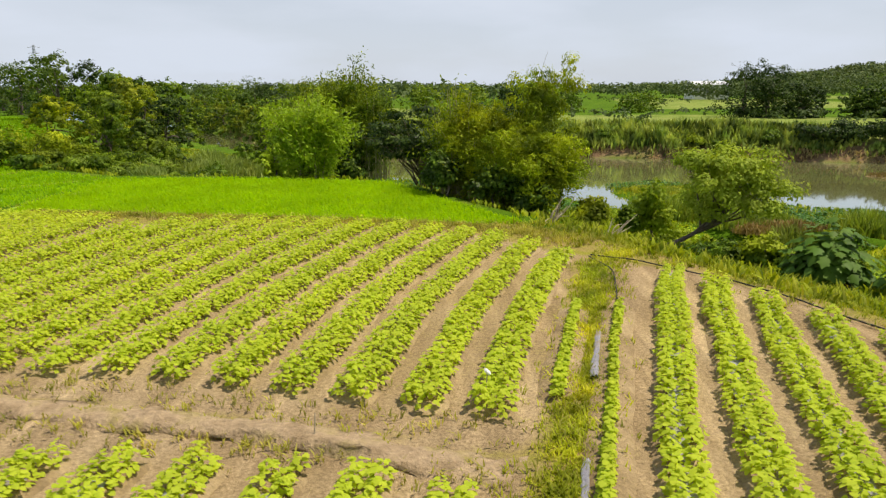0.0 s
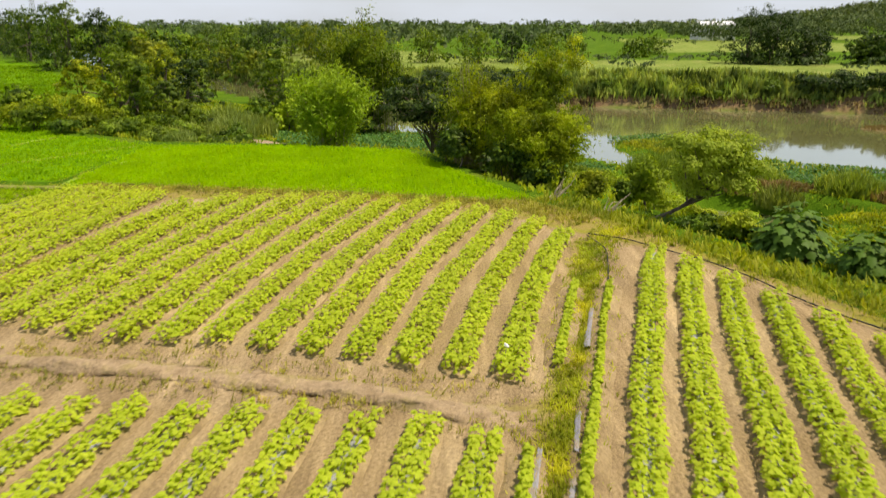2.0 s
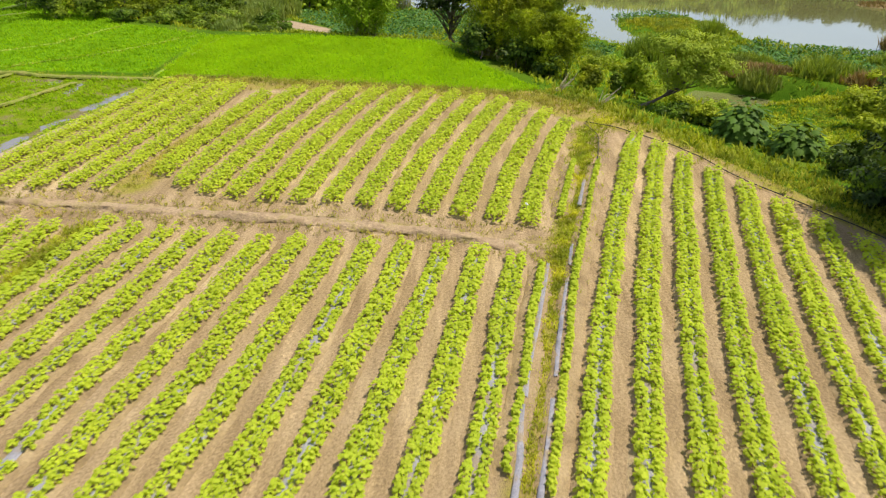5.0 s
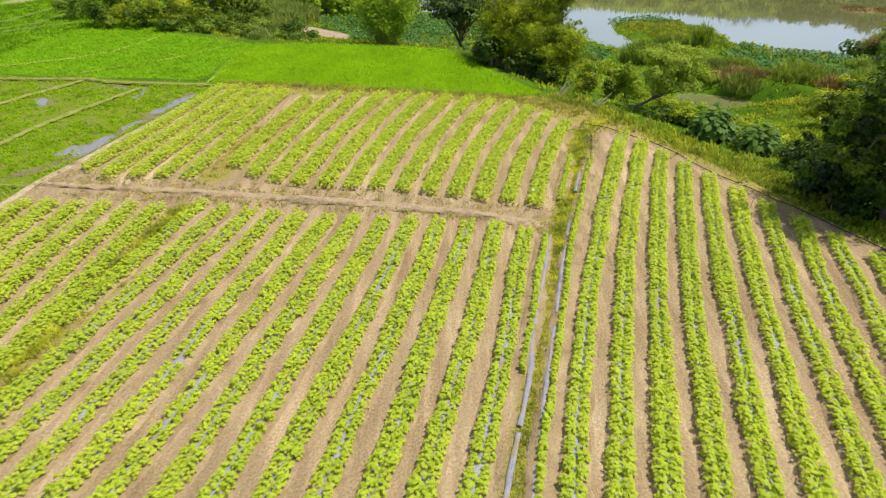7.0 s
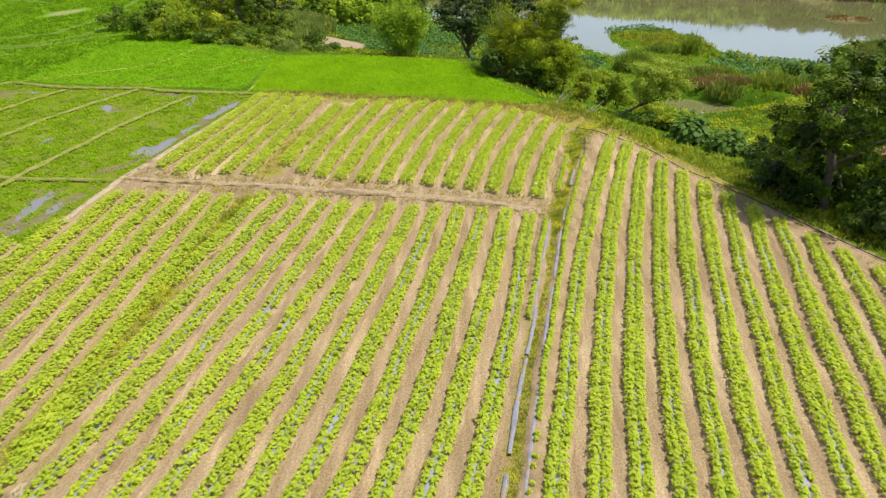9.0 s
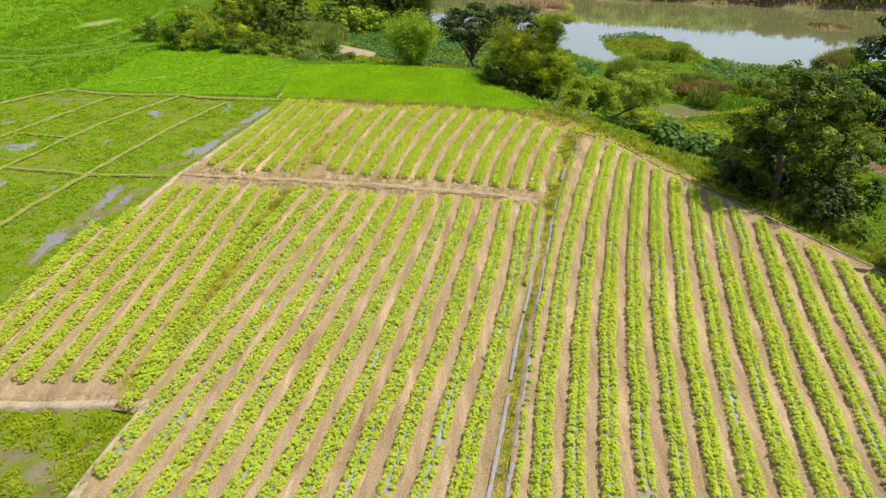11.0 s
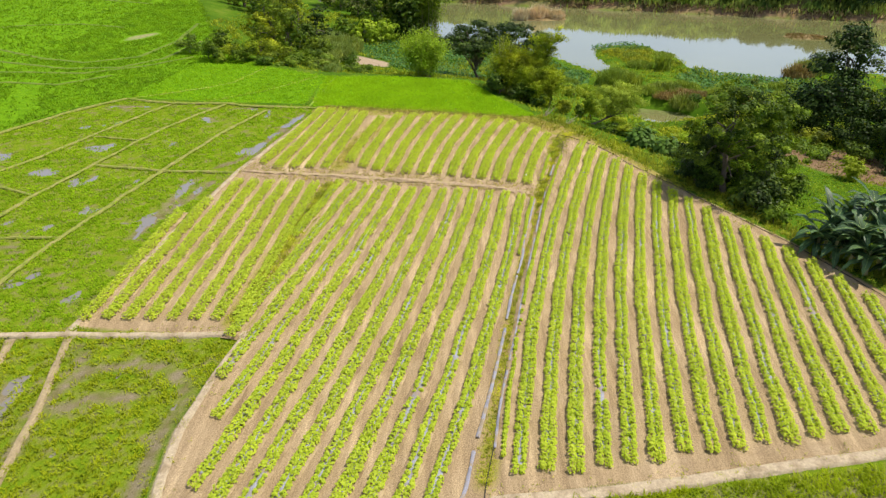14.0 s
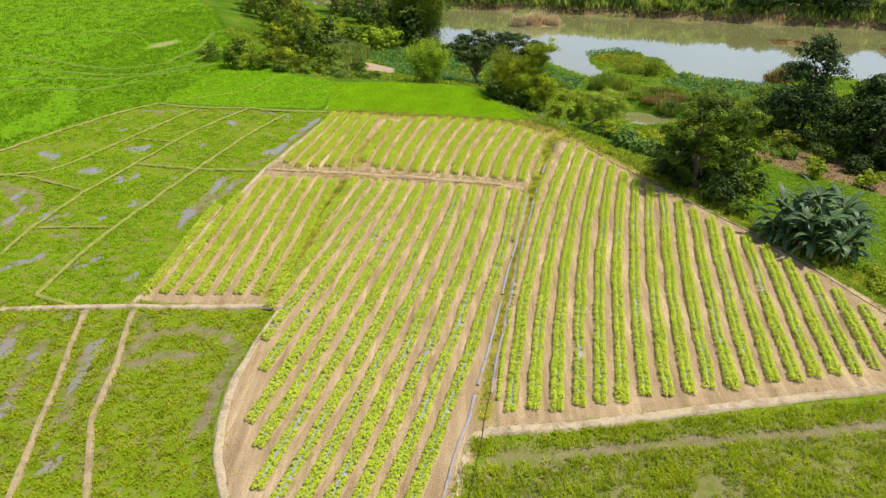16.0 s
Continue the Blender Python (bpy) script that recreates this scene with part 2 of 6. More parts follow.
L_OLIVE = leafy("olive_leaf", (0.085, 0.13, 0.008), (0.155, 0.22, 0.015), (0.29, 0.35, 0.03), 0.32, 0.55, 0.44, 0.7)
L_BANANA = leafy("banana_leaf", (0.012, 0.04, 0.015), (0.045, 0.105, 0.04), (0.20, 0.29, 0.14), 0.18, 0.46, 0.3)
L_BANANA.node_tree.nodes["Principled BSDF"].inputs["Specular IOR Level"].default_value = 0.28
L_MARSH = leafy("marsh_leaf", (0.045, 0.135, 0.03), (0.075, 0.195, 0.042), (0.13, 0.27, 0.06), 0.25, 0.5, 0.3)
# distant leaves: aerial haze is mixed into the colour, lighter and bluer
L_FAR_HAZED = leafy("hazed_far_leaf", (0.065, 0.105, 0.04), (0.10, 0.15, 0.055), (0.16, 0.21, 0.075), 0.2, 0.7, 0.3, 0.2)
L_BANKWEED = leafy("bank_weed_blade", (0.18, 0.26, 0.010), (0.32, 0.40, 0.02), (0.49, 0.52, 0.045), 0.4, 0.6, 0.35)
L_LIGHTREED = leafy("light_reed_blade", (0.14, 0.23, 0.03), (0.23, 0.33, 0.04), (0.37, 0.43, 0.07), 0.3, 0.6, 0.2)
M_ISLET = surface("islet_mud", [(0.3, (0.2, 0.14, 0.06)), (0.7, (0.32, 0.24, 0.1))], 0.8, 8.0)
L_RICE_W = leafy("western_rice_blade", (0.115, 0.25, 0.002), (0.16, 0.31, 0.004), (0.225, 0.37, 0.01), 0.5, 0.7, 0.18, 0.3)
L_RICE_MID = leafy("hedge_rice_blade", (0.245, 0.445, 0.002), (0.30, 0.515, 0.004), (0.36, 0.565, 0.01), 0.55, 0.7, 0.1, 0.3)
L_BIG = leafy("large_leaf", (0.05, 0.115, 0.015), (0.105, 0.205, 0.028), (0.21, 0.32, 0.06), 0.26, 0.55, 0.15)
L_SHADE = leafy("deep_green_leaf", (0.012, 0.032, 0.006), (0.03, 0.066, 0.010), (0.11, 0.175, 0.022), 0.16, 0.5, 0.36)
L_FEATHER = leafy("feathery_leaf", (0.17, 0.26, 0.018), (0.31, 0.42, 0.038), (0.48, 0.56, 0.08), 0.36, 0.6, 0.15)
L_DEEPBAMBOO = leafy("deep_bamboo_leaf", (0.14, 0.21, 0.008), (0.255, 0.355, 0.014), (0.42, 0.50, 0.03), 0.36, 0.6, 0.42, 0.8)
M_STRIP = surface("old_grey_film", [(0.3, (0.19, 0.19, 0.215)), (0.5, (0.29, 0.29, 0.325)), (0.6, (0.30, 0.245, 0.165))], 1.6, 18.0, rough=0.6, bump=0.6, dist=0.03, spec=0.25)
L_FERN = leafy("fern_green_leaf", (0.06, 0.125, 0.007), (0.125, 0.22, 0.013), (0.27, 0.39, 0.03), 0.34, 0.55, 0.42, 0.7)
L_SAGE = leafy("sage_reed_blade", (0.16, 0.24, 0.05), (0.27, 0.36, 0.08), (0.40, 0.48, 0.14), 0.3, 0.6, 0.2)
L_DRYGRASS = leafy("dry_grass_blade", (0.26, 0.27, 0.04), (0.40, 0.38, 0.07), (0.54, 0.49, 0.15), 0.35, 0.7, 0.25)
L_DRAIN = leafy("drain_grass_blade", (0.28, 0.35, 0.015), (0.42, 0.49, 0.03), (0.58, 0.58, 0.09), 0.4, 0.6, 0.3)
L_CANE = leafy("cane_leaf", (0.17, 0.29, 0.012), (0.31, 0.46, 0.024), (0.50, 0.62, 0.055), 0.36, 0.6, 0.2)
L_VINE = leafy("vine_leaf", (0.03, 0.07, 0.005), (0.11, 0.19, 0.014), (0.33, 0.46, 0.035), 0.3, 0.5, 0.5, 0.55)
L_LAWN = leafy("lawn_blade", (0.125, 0.24, 0.006), (0.195, 0.33, 0.010), (0.29, 0.43, 0.02), 0.36, 0.7, 0.15)
M_TRACK = surface("field_track", [(0.3, (0.085, 0.15, 0.006)), (0.6, (0.135, 0.195, 0.015)), (0.8, (0.21, 0.23, 0.045))], 0.7, 9.0, bump=0.5)
M_TRAIL = surface("worn_trail", [(0.3, (0.23, 0.18, 0.085)), (0.55, (0.35, 0.275, 0.15)), (0.8, (0.25, 0.235, 0.06))], 1.1, 10.0, bump=0.7, dist=0.05)
M_PATH = surface("worn_path", [(0.3, (0.27, 0.205, 0.115)), (0.55, (0.44, 0.36, 0.235)), (0.8, (0.33, 0.285, 0.12))], 1.1, 10.0, bump=0.7, dist=0.05)
L_PLUME = leafy("reed_plume", (0.40, 0.31, 0.2), (0.56, 0.47, 0.35), (0.70, 0.63, 0.52), 0.3, 0.7)
L_PADDY_N = leafy("northern_paddy_blade", (0.245, 0.42, 0.003), (0.325, 0.51, 0.006), (0.41, 0.56, 0.014), 0.52, 0.7, 0.12, 0.6)
M_RIB = surface("leaf_midrib", [(0.3, (0.16, 0.24, 0.06)), (0.7, (0.26, 0.34, 0.1))], 2.0, 14.0, rough=0.5, bump=0.1)


# ---- plan ----
def dist_line(px, py, line):
    """Distance of points to an open line."""
    best = np.full(px.shape, 1e9)
    for (ax, ay), (bx, by) in zip(line[:-1], line[1:]):
        ux, uy = bx - ax, by - ay
        k = np.clip(((px - ax) * ux + (py - ay) * uy) / (ux * ux + uy * uy), 0, 1)
        best = np.minimum(best, np.hypot(px - ax - k * ux, py - ay - k * uy))
    return best


def inside(px, py, poly):
    r = np.zeros(px.shape, bool)
    for (ax, ay), (bx, by) in zip(poly, poly[1:] + poly[:1]):
        c = (ay > py) != (by > py)
        with np.errstate(divide="ignore", invalid="ignore"):
            r ^= c & (px < (bx - ax) * (py - ay) / (by - ay + 1e-12) + ax)
    return r


def soft(d, w):
    """1 inside (d below 0), 0 outside, over a margin w."""
    return np.clip(0.5 - d / (2 * w), 0, 1)


def signed(px, py, poly):
    d = dist_line(px, py, poly + poly[:1])
    return np.where(inside(px, py, poly), -d, d)


def wobble(px, py, scale, seed=0):
    """Smooth noise from a few crossed waves, about -1 to 1."""
    r = np.random.RandomState(seed)
    out = np.zeros(np.shape(px))
    for k in range(7):
        a, ph, f = r.uniform(0, 6.28), r.uniform(0, 6.28), scale * r.uniform(0.6, 1.9)
        out = out + np.sin((px * math.cos(a) + py * math.sin(a)) * f + ph + 0.7 * np.sin((py * math.cos(a) - px * math.sin(a)) * f * 0.8 + 2 * ph))
    return out / 3.6


WATER_Z = -7.6
EDGE = [(-400, 330), (-150, 230), (-75, 140), (-52, 98), (-40, 66), (-30, 52), (-22, 47), (-12, 46), (-3, 44), (0.5, 37), (4.2, 30), (7, 24.7), (10.5, 17.9),
        (13.6, 11.2), (15.7, 7), (19.6, 0), (21.9, -6), (24, -11), (27, -18), (33, -32), (60, -100), (200, -400)]
PLATEAU = EDGE + [(-400, -400)]
SHORE_S = [(-300, 520), (-120, 260), (-70, 192), (-40, 150), (-17, 126), (-12, 112), (-6, 103), (2, 99.5), (9, 95.5), (13.5, 89), (16.5, 83), (20, 76.5), (22.5, 80), (21.5, 88), (22.5, 95), (28.5, 98.5), (32.5, 95.5), (36, 88.5), (35.8, 81),
           (38.8, 75.5), (43.5, 74), (48, 71.5), (52, 71.5), (58, 78), (64, 80), (72, 70), (100, 55), (160, 30), (400, -80)]
SHORE_N = [(-220, 540), (-100, 275), (-60, 202), (-35, 160), (-20, 151), (0, 144.5), (39, 135), (66, 128), (99, 120), (160, 102), (400, 8)]
RIVER = SHORE_S + SHORE_N[::-1]
NORTH = SHORE_N + [(3000, 10), (3000, 3000), (-3000, 3000), (-3000, 540)]
CROP = [(-27.3, -9.6), (-23.9, 14), (-19.3, 32), (-6.9, 30.3), (2.1, 28.3), (5.3, 24.6), (7.5, 22.8), (10.2, 17.2), (13.2, 10.4), (15.2, 6.6), (19.1, -0.6),
        (21.4, -6.4), (23.4, -11.2), (26, -17), (-4.5, -21.5), (-6, -27), (-9, -45), (-14, -45), (-16.2, -27), (-17.9, -22), (-18.2, -18), (-17.6, -13.5), (-16.8, -9.6)]
RICE_N = [(-20.6, 33.2), (-20.9, 45.2), (-12, 45.3), (-3.4, 43.4), (-0.2, 36.7), (3.4, 30.2), (1.6, 29.4), (-7, 31.2)]
FIELD_W = [(-300, 30), (-52.5, 20), (-46, 32.5), (-41.5, 36), (-30, 34.5), (-21.5, 33.8), (-21, 45.5), (-31, 51), (-41, 66), (-54, 100), (-80, 140), (-160, 220), (-400, 300)]
PADDIES = [(-80, -60), (-80, 8), (-52.5, 19), (-46, 31.5), (-41.5, 35.5), (-30, 34), (-20, 33), (-24.3, 14), (-27.6, -9.4), (-17.2, -10.4), (-18.3, -14), (-18.9, -18),
           (-18.6, -22), (-16.8, -27), (-14.5, -60)]
PADDY_S = [(-4.3, -22.5), (26.5, -17.4), (32, -32), (55, -90), (-9, -90), (-6.4, -30), (-5.1, -25)]
POND = [(19, 53.5), (22, 57.5), (27.5, 55.5), (31.5, 50), (27.5, 48.5), (21.5, 50)]
MUDBAR = [(-26.5, 67), (-25.5, 71.5), (-20, 73), (-15, 69), (-15, 65.5), (-21, 65)]
BARE = [(29.5, 27), (30.5, 32), (40, 31), (46, 20), (52, 8), (46, 7), (40.5, 13.5), (34.5, 19.5), (31.5, 23.5)]
FAR_FIELD = [(80, 270), (110, 480), (215, 490), (190, 270)]
FAR_FIELD_2 = [(215, 330), (260, 560), (420, 560), (380, 330)]


WET = [[(-21.2, 31), (-24.6, 17), (-26.2, 15.6)], [(-27.2, 12.6), (-28.5, 2), (-25.6, 12.4)], [(-38.5, 33), (-42.5, 33.6)], [(-33, 32.6), (-31, 32.4)], [(-29, 32.8), (-27, 32.6)], [(-47, 10), (-42.6, 5), (-45, -2)],
       [(-34, -12), (-33, -20)], [(-26.2, -11), (-25.2, -13)], [(-28.4, -14), (-27, -21)], [(-40, 20.5), (-38, 21)], [(-44, 12.2), (-43, 11)], [(-36, 0.5), (-38, 0.3)], [(10, -22.3), (19, -20.6)],
       [(-31.5, 29.5), (-30, 28.2)], [(-42.5, 33.6), (-40, 31.4)], [(-22.6, 27), (-21.6, 24.5)], [(-23.6, 20), (-22.9, 17.6)], [(-41.8, 14.3), (-40, 13.9)], [(-48.2, 19.2), (-46.8, 18.4)], [(-43, 4), (-42, 1)], [(-31.4, -14), (-30.6, -20)]]
TAN = [(-58.2, 43.5), (-55.7, 43.5), (-49.9, 31.3), (-50.4, 27.1), (-52.9, 24.5), (-53.9, 21.8), (-56.4, 26.4), (-54.9, 32.7)]
FIELD_PUDDLE = [(-54.9, 65.0), (-55.0, 68.4), (-51.7, 72.0), (-49.7, 70.7), (-51.6, 66.4), (-53.6, 64.2)]
TRACKS = [[(-75.4, 60.8), (-69.3, 59.1), (-60.9, 54.1), (-54.2, 51.9), (-48.1, 55.3), (-46.1, 65.2), (-47.1, 78.3)], [(-71.6, 53.9), (-63.9, 51.7), (-55.3, 48.8), (-48.4, 49.5), (-44.4, 54.4), (-42.5, 65.3)],
          [(-67.7, 46.8), (-59.9, 46.9), (-52.0, 46.5), (-45.5, 50.2), (-40.6, 55.4)], [(-94.9, 96.2), (-87.5, 104.0), (-74.8, 101.7), (-61.5, 96.9)], [(-81.8, 72.4), (-74.7, 76.2), (-66, 77.5), (-58, 75)], [(-64.3, 40.7), (-59.1, 42.2), (-52.7, 41.2), (-47.8, 45.5)]]
ARCS = [[(-25.6, -19.4), (-26.1, -16.3), (-25.1, -13.4), (-22.6, -12.4), (-20.1, -13.3), (-18.9, -15.1), (-19.2, -18.3), (-19.2, -22)], [(-25.1, -16.3), (-23.1, -15.1), (-21.6, -15.4)], [(-41.6, 4.9), (-42.9, 8.4), (-47.9, 11)], [(0, -23.4), (10, -22.1), (20, -20.8), (28, -19.7)]]


def land_z(px, py):
    px, py = np.asarray(px, float), np.asarray(py, float)
    plateau, river, north = inside(px, py, PLATEAU), inside(px, py, RIVER), inside(px, py, NORTH)
    de, ds, dn = dist_line(px, py, EDGE), dist_line(px, py, SHORE_S), dist_line(px, py, SHORE_N)
    k = np.clip(ds / (ds + de + 1e-6), 0, 1)
    bank = -7.45 + 7.45 * k ** 1.7 + 0.22 * wobble(px, py, 0.35, 3) * np.clip(de / 4, 0, 1) * np.clip(ds / 5, 0, 1)
    z = np.where(plateau, 0.0, bank)
    pd = np.minimum(signed(px, py, PADDIES), signed(px, py, PADDY_S))
    z = z - 0.26 * soft(pd, 0.4) + soft(pd, 0.4) * 0.045 * wobble(px, py, 0.8, 5) + soft(pd, 0.4) * 0.03 * wobble(px, py, 2.7, 6)
    for wet in WET:
        z = z - 0.045 * np.exp(-(dist_line(px, py, wet) / 0.65) ** 2)
    z = z - 0.12 * soft(np.minimum(signed(px, py, RICE_N), signed(px, py, FIELD_W)), 0.5)
    z = z + soft(signed(px, py, CROP), 0.5) * 0.02 * wobble(px, py, 2.2, 8)
    z = np.where(north, -7.45 + 4.9 * np.clip(dn / 6, 0, 1) ** 0.55 + 0.3 * wobble(px, py, 0.05, 9) * np.clip(dn / 30, 0, 1), z)
    z = np.where(river, np.maximum(-9.2, WATER_Z - 0.15 - 0.35 * np.minimum(ds, dn)), z)
    z = z + 23 * np.exp(-(((px - 490) / 135) ** 2 + ((py - 760) / 130) ** 2)) + 5 * np.exp(-(((px + 150) / 500) ** 2 + ((py - 1100) / 250) ** 2))
    z = z - np.where(plateau | river | north, 0.0, 2.3 * np.exp(-((px - 20.5) / 6) ** 2 - ((py - 42) / 10) ** 2))
    pond = soft(signed(px, py, POND) - 0.5, 1.6)
    return z * (1 - pond) + (WATER_Z - 0.5) * pond


def z_at(x, y):
    return float(land_z(np.array([x]), np.array([y]))[0])


# ---- mesh helpers ----
def mesh_np(name, verts, faces, smooth=False):
    """A mesh from arrays: verts (n, 3), faces (m, 3 or 4)."""
    me = bpy.data.meshes.new(name)
    faces = np.asarray(faces, np.int32)
    k = faces.shape[1]
    me.vertices.add(len(verts))
    me.vertices.foreach_set("co", np.asarray(verts, np.float32).ravel())
    me.loops.add(faces.size)
    me.loops.foreach_set("vertex_index", faces.ravel())
    me.polygons.add(len(faces))
    me.polygons.foreach_set("loop_start", np.arange(0, faces.size, k, dtype=np.int32))
    me.update(calc_edges=True)
    if smooth:
        me.polygons.foreach_set("use_smooth", np.ones(len(faces), bool))
    return me


def piece(name, me, material, parent=None, label="", kind=""):
    """Links a mesh as one object, under a thing or on its own."""
    me.materials.append(material)
    ob = new(name, me)
    ob.parent = parent
    return tagged(ob, label, kind=kind)


def part(name, bm, material, parent=None, label=""):
    me = bpy.data.meshes.new(name)
    bm.to_mesh(me)
    bm.free()
    return piece(name, me, material, parent, label)


def thing(name, label, category, group="", at=(0, 0, 0), kind=""):
    e = new(name)
    e.empty_display_size = 0.3
    e.matrix_world = Matrix.Translation(at)
    return tagged(e, label, category, group, kind)


def unit(v):
    return v / (np.linalg.norm(v, axis=-1, keepdims=True) + 1e-9)


def leaf_cards(pos, nrm, length, width, rng, fold=0.25, hexa=False, along=None):
    """Folded leaves at pos, faces turned to nrm, pointing any way (or along). Four corners, or six for a broad leaf."""
    n = len(pos)
    a = rng.normal(size=(n, 3)) if along is None else along + 0.25 * rng.normal(size=(n, 3))
    a = unit(a - nrm * np.sum(a * nrm, 1, keepdims=True))
    b = np.cross(nrm, a)
    L = (length * rng.uniform(0.7, 1.3, n))[:, None]
    W = (width * rng.uniform(0.7, 1.3, n))[:, None]
    drop = -nrm * L * fold
    if hexa:
        v = np.stack([pos - a * L * 0.45, pos - a * L * 0.3 + b * W * 0.5 + drop * 0.55, pos + a * L * 0.15 + b * W * 0.45 + drop * 0.6,
                      pos + a * L * 0.55 + drop * 0.9, pos + a * L * 0.15 - b * W * 0.45 + drop * 0.6, pos - a * L * 0.3 - b * W * 0.5 + drop * 0.55], 1)
        f = np.array([[0, 3, 2, 1], [0, 5, 4, 3]])
        k = 6
    else:
        v = np.stack([pos - a * L * 0.5, pos + b * W * 0.5 + drop * 0.5, pos + a * L * 0.5 + drop * 0.8, pos - b * W * 0.5 + drop * 0.5], 1)
        f = np.array([[0, 3, 2, 1]])
        k = 4
    faces = (np.arange(n)[:, None, None] * k + f[None]).reshape(-1, 4)
    return v.reshape(-1, 3), faces


def blades(pos, height, width, lean, rng, per=5):
    """Tufts of bent grass blades: per blades at each place, two faces a blade."""
    n = len(pos)
    p = np.repeat(pos, per, 0) + rng.normal(size=(n * per, 3)) * np.array([width * 2.2, width * 2.2, 0])
    h = (np.repeat(np.broadcast_to(height, n), per) * rng.uniform(0.55, 1.2, n * per))[:, None]
    ang = rng.uniform(0, 2 * math.pi, n * per)
    out = np.stack([np.cos(ang), np.sin(ang), np.zeros_like(ang)], 1)
    side = np.stack([-np.sin(ang), np.cos(ang), np.zeros_like(ang)], 1) * width * 0.5
    up = np.array([0, 0, 1.0])
    k = lean * rng.uniform(0.3, 1.3, n * per)[:, None]
    mid = p + up * h * 0.5 + out * h * k * 0.28
    tip = p + up * h * (1 - 0.25 * k) + out * h * k
    v = np.stack([p, mid + side * 1.35, tip, mid - side * 1.35], 1)
    m = np.arange(n * per)[:, None] * 4
    return v.reshape(-1, 3), np.concatenate([m + np.array([0, 1, 3]), m + np.array([3, 1, 2])], 0)


def joined(chunks):
    vs, fs, o = [], [], 0
    for v, f in chunks:
        vs.append(v)
        fs.append(f + o)
        o += len(v)
    return np.concatenate(vs), np.concatenate(fs)


def tube_np(points, radii, sides=7):
    """A tapered tube through points, as arrays."""
    pts = np.asarray(points, float)
    rad = np.broadcast_to(radii, len(pts))
    tan = unit(np.gradient(pts, axis=0))
    ref = np.where(np.abs(tan[:, 2:3]) > 0.9, np.array([[1.0, 0, 0]]), np.array([[0, 0, 1.0]]))
    b = unit(np.cross(tan, ref))
    c = np.cross(b, tan)
    a = np.linspace(0, 2 * math.pi, sides, endpoint=False)
    v = pts[:, None] + rad[:, None, None] * (np.cos(a)[None, :, None] * b[:, None] + np.sin(a)[None, :, None] * c[:, None])
    f = []
    for i in range(len(pts) - 1):
        for j in range(sides):
            k = (j + 1) % sides
            f.append([i * sides + j, i * sides + k, (i + 1) * sides + k, (i + 1) * sides + j])
    return v.reshape(-1, 3), np.array(f)


def resample(line, step):
    p = np.asarray(line, float)
    d = np.concatenate([[0], np.cumsum(np.hypot(*np.diff(p[:, :2], axis=0).T))])
    s = np.linspace(0, d[-1], max(3, int(d[-1] / step) + 1))
    q = np.stack([np.interp(s, d, p[:, k]) for k in range(p.shape[1])], 1)
    for _ in range(3):
        q[1:-1] = 0.25 * q[:-2] + 0.5 * q[1:-1] + 0.25 * q[2:]
    return q


def scatter(poly, per_m2, rng):
    xs, ys = [p[0] for p in poly], [p[1] for p in poly]
    n = int((max(xs) - min(xs)) * (max(ys) - min(ys)) * per_m2)
    x, y = rng.uniform(min(xs), max(xs), n), rng.uniform(min(ys), max(ys), n)
    k = inside(x, y, poly)
    return x[k], y[k]


# ---- the ground: one sheet to the horizon ----
def axis(lo, hi, step, far_lo, far_hi, grow=1.07):
    a = list(np.arange(lo, hi + step, step))
    s = step
    while a[-1] < far_hi:
        s *= grow
        a.append(a[-1] + s)
    s, front = step, []
    while (front[-1] if front else lo) > far_lo:
        s *= grow
        front.append((front[-1] if front else lo) - s)
    return np.array(front[::-1] + a)


gx, gy = axis(-50, 50, 0.64, -2600, 2600, 1.09), axis(-32, 62, 0.64, -1200, 3500, 1.06)
GX, GY = np.meshgrid(gx, gy)
fx, fy = GX.ravel(), GY.ravel()
fz = land_z(fx, fy)
idx = np.arange(len(fx)).reshape(GX.shape)
quads = np.stack([idx[:-1, :-1].ravel(), idx[:-1, 1:].ravel(), idx[1:, 1:].ravel(), idx[1:, :-1].ravel()], 1)
ground_me = mesh_np("ground", np.stack([fx, fy, fz], 1), quads, True)
far_mask = np.clip((np.hypot(fx, fy) - 130) / 40, 0, 1)
WEEDY = [([(-23.6, 14.3), (-14.3, 13.1), (-5.7, 11.9), (1.4, 10.2), (3.4, 10.6)], 0.15), ([(-19.3, 32), (-7, 30.6), (2.1, 28.5), (5.3, 25.2), (7.5, 23.4)], 1.5), ([(-12.4, 28), (-14.5, 20.5), (-15.4, 15)], 0.9),
         ([(-15.6, 10.5), (-16.9, 1.9), (-17.6, -5), (-18.0, -9)], 0.9), ([(4.7, 22.6), (2.5, 12.4), (1.65, 9), (0.35, 3), (-1.9, -8), (-4.2, -21.2)], 0.5), ([(7.5, 23.2), (10.4, 17.8), (13.4, 11)], 0.5)]
UPPER_PLOT = [(-23, 15), (-19.3, 31), (-7, 29.5), (2, 27.5), (4, 24), (2.4, 12)]
WEST_PLOT = [(-26.6, -9), (-23.6, 13), (-16, 12), (-17.6, -9)]
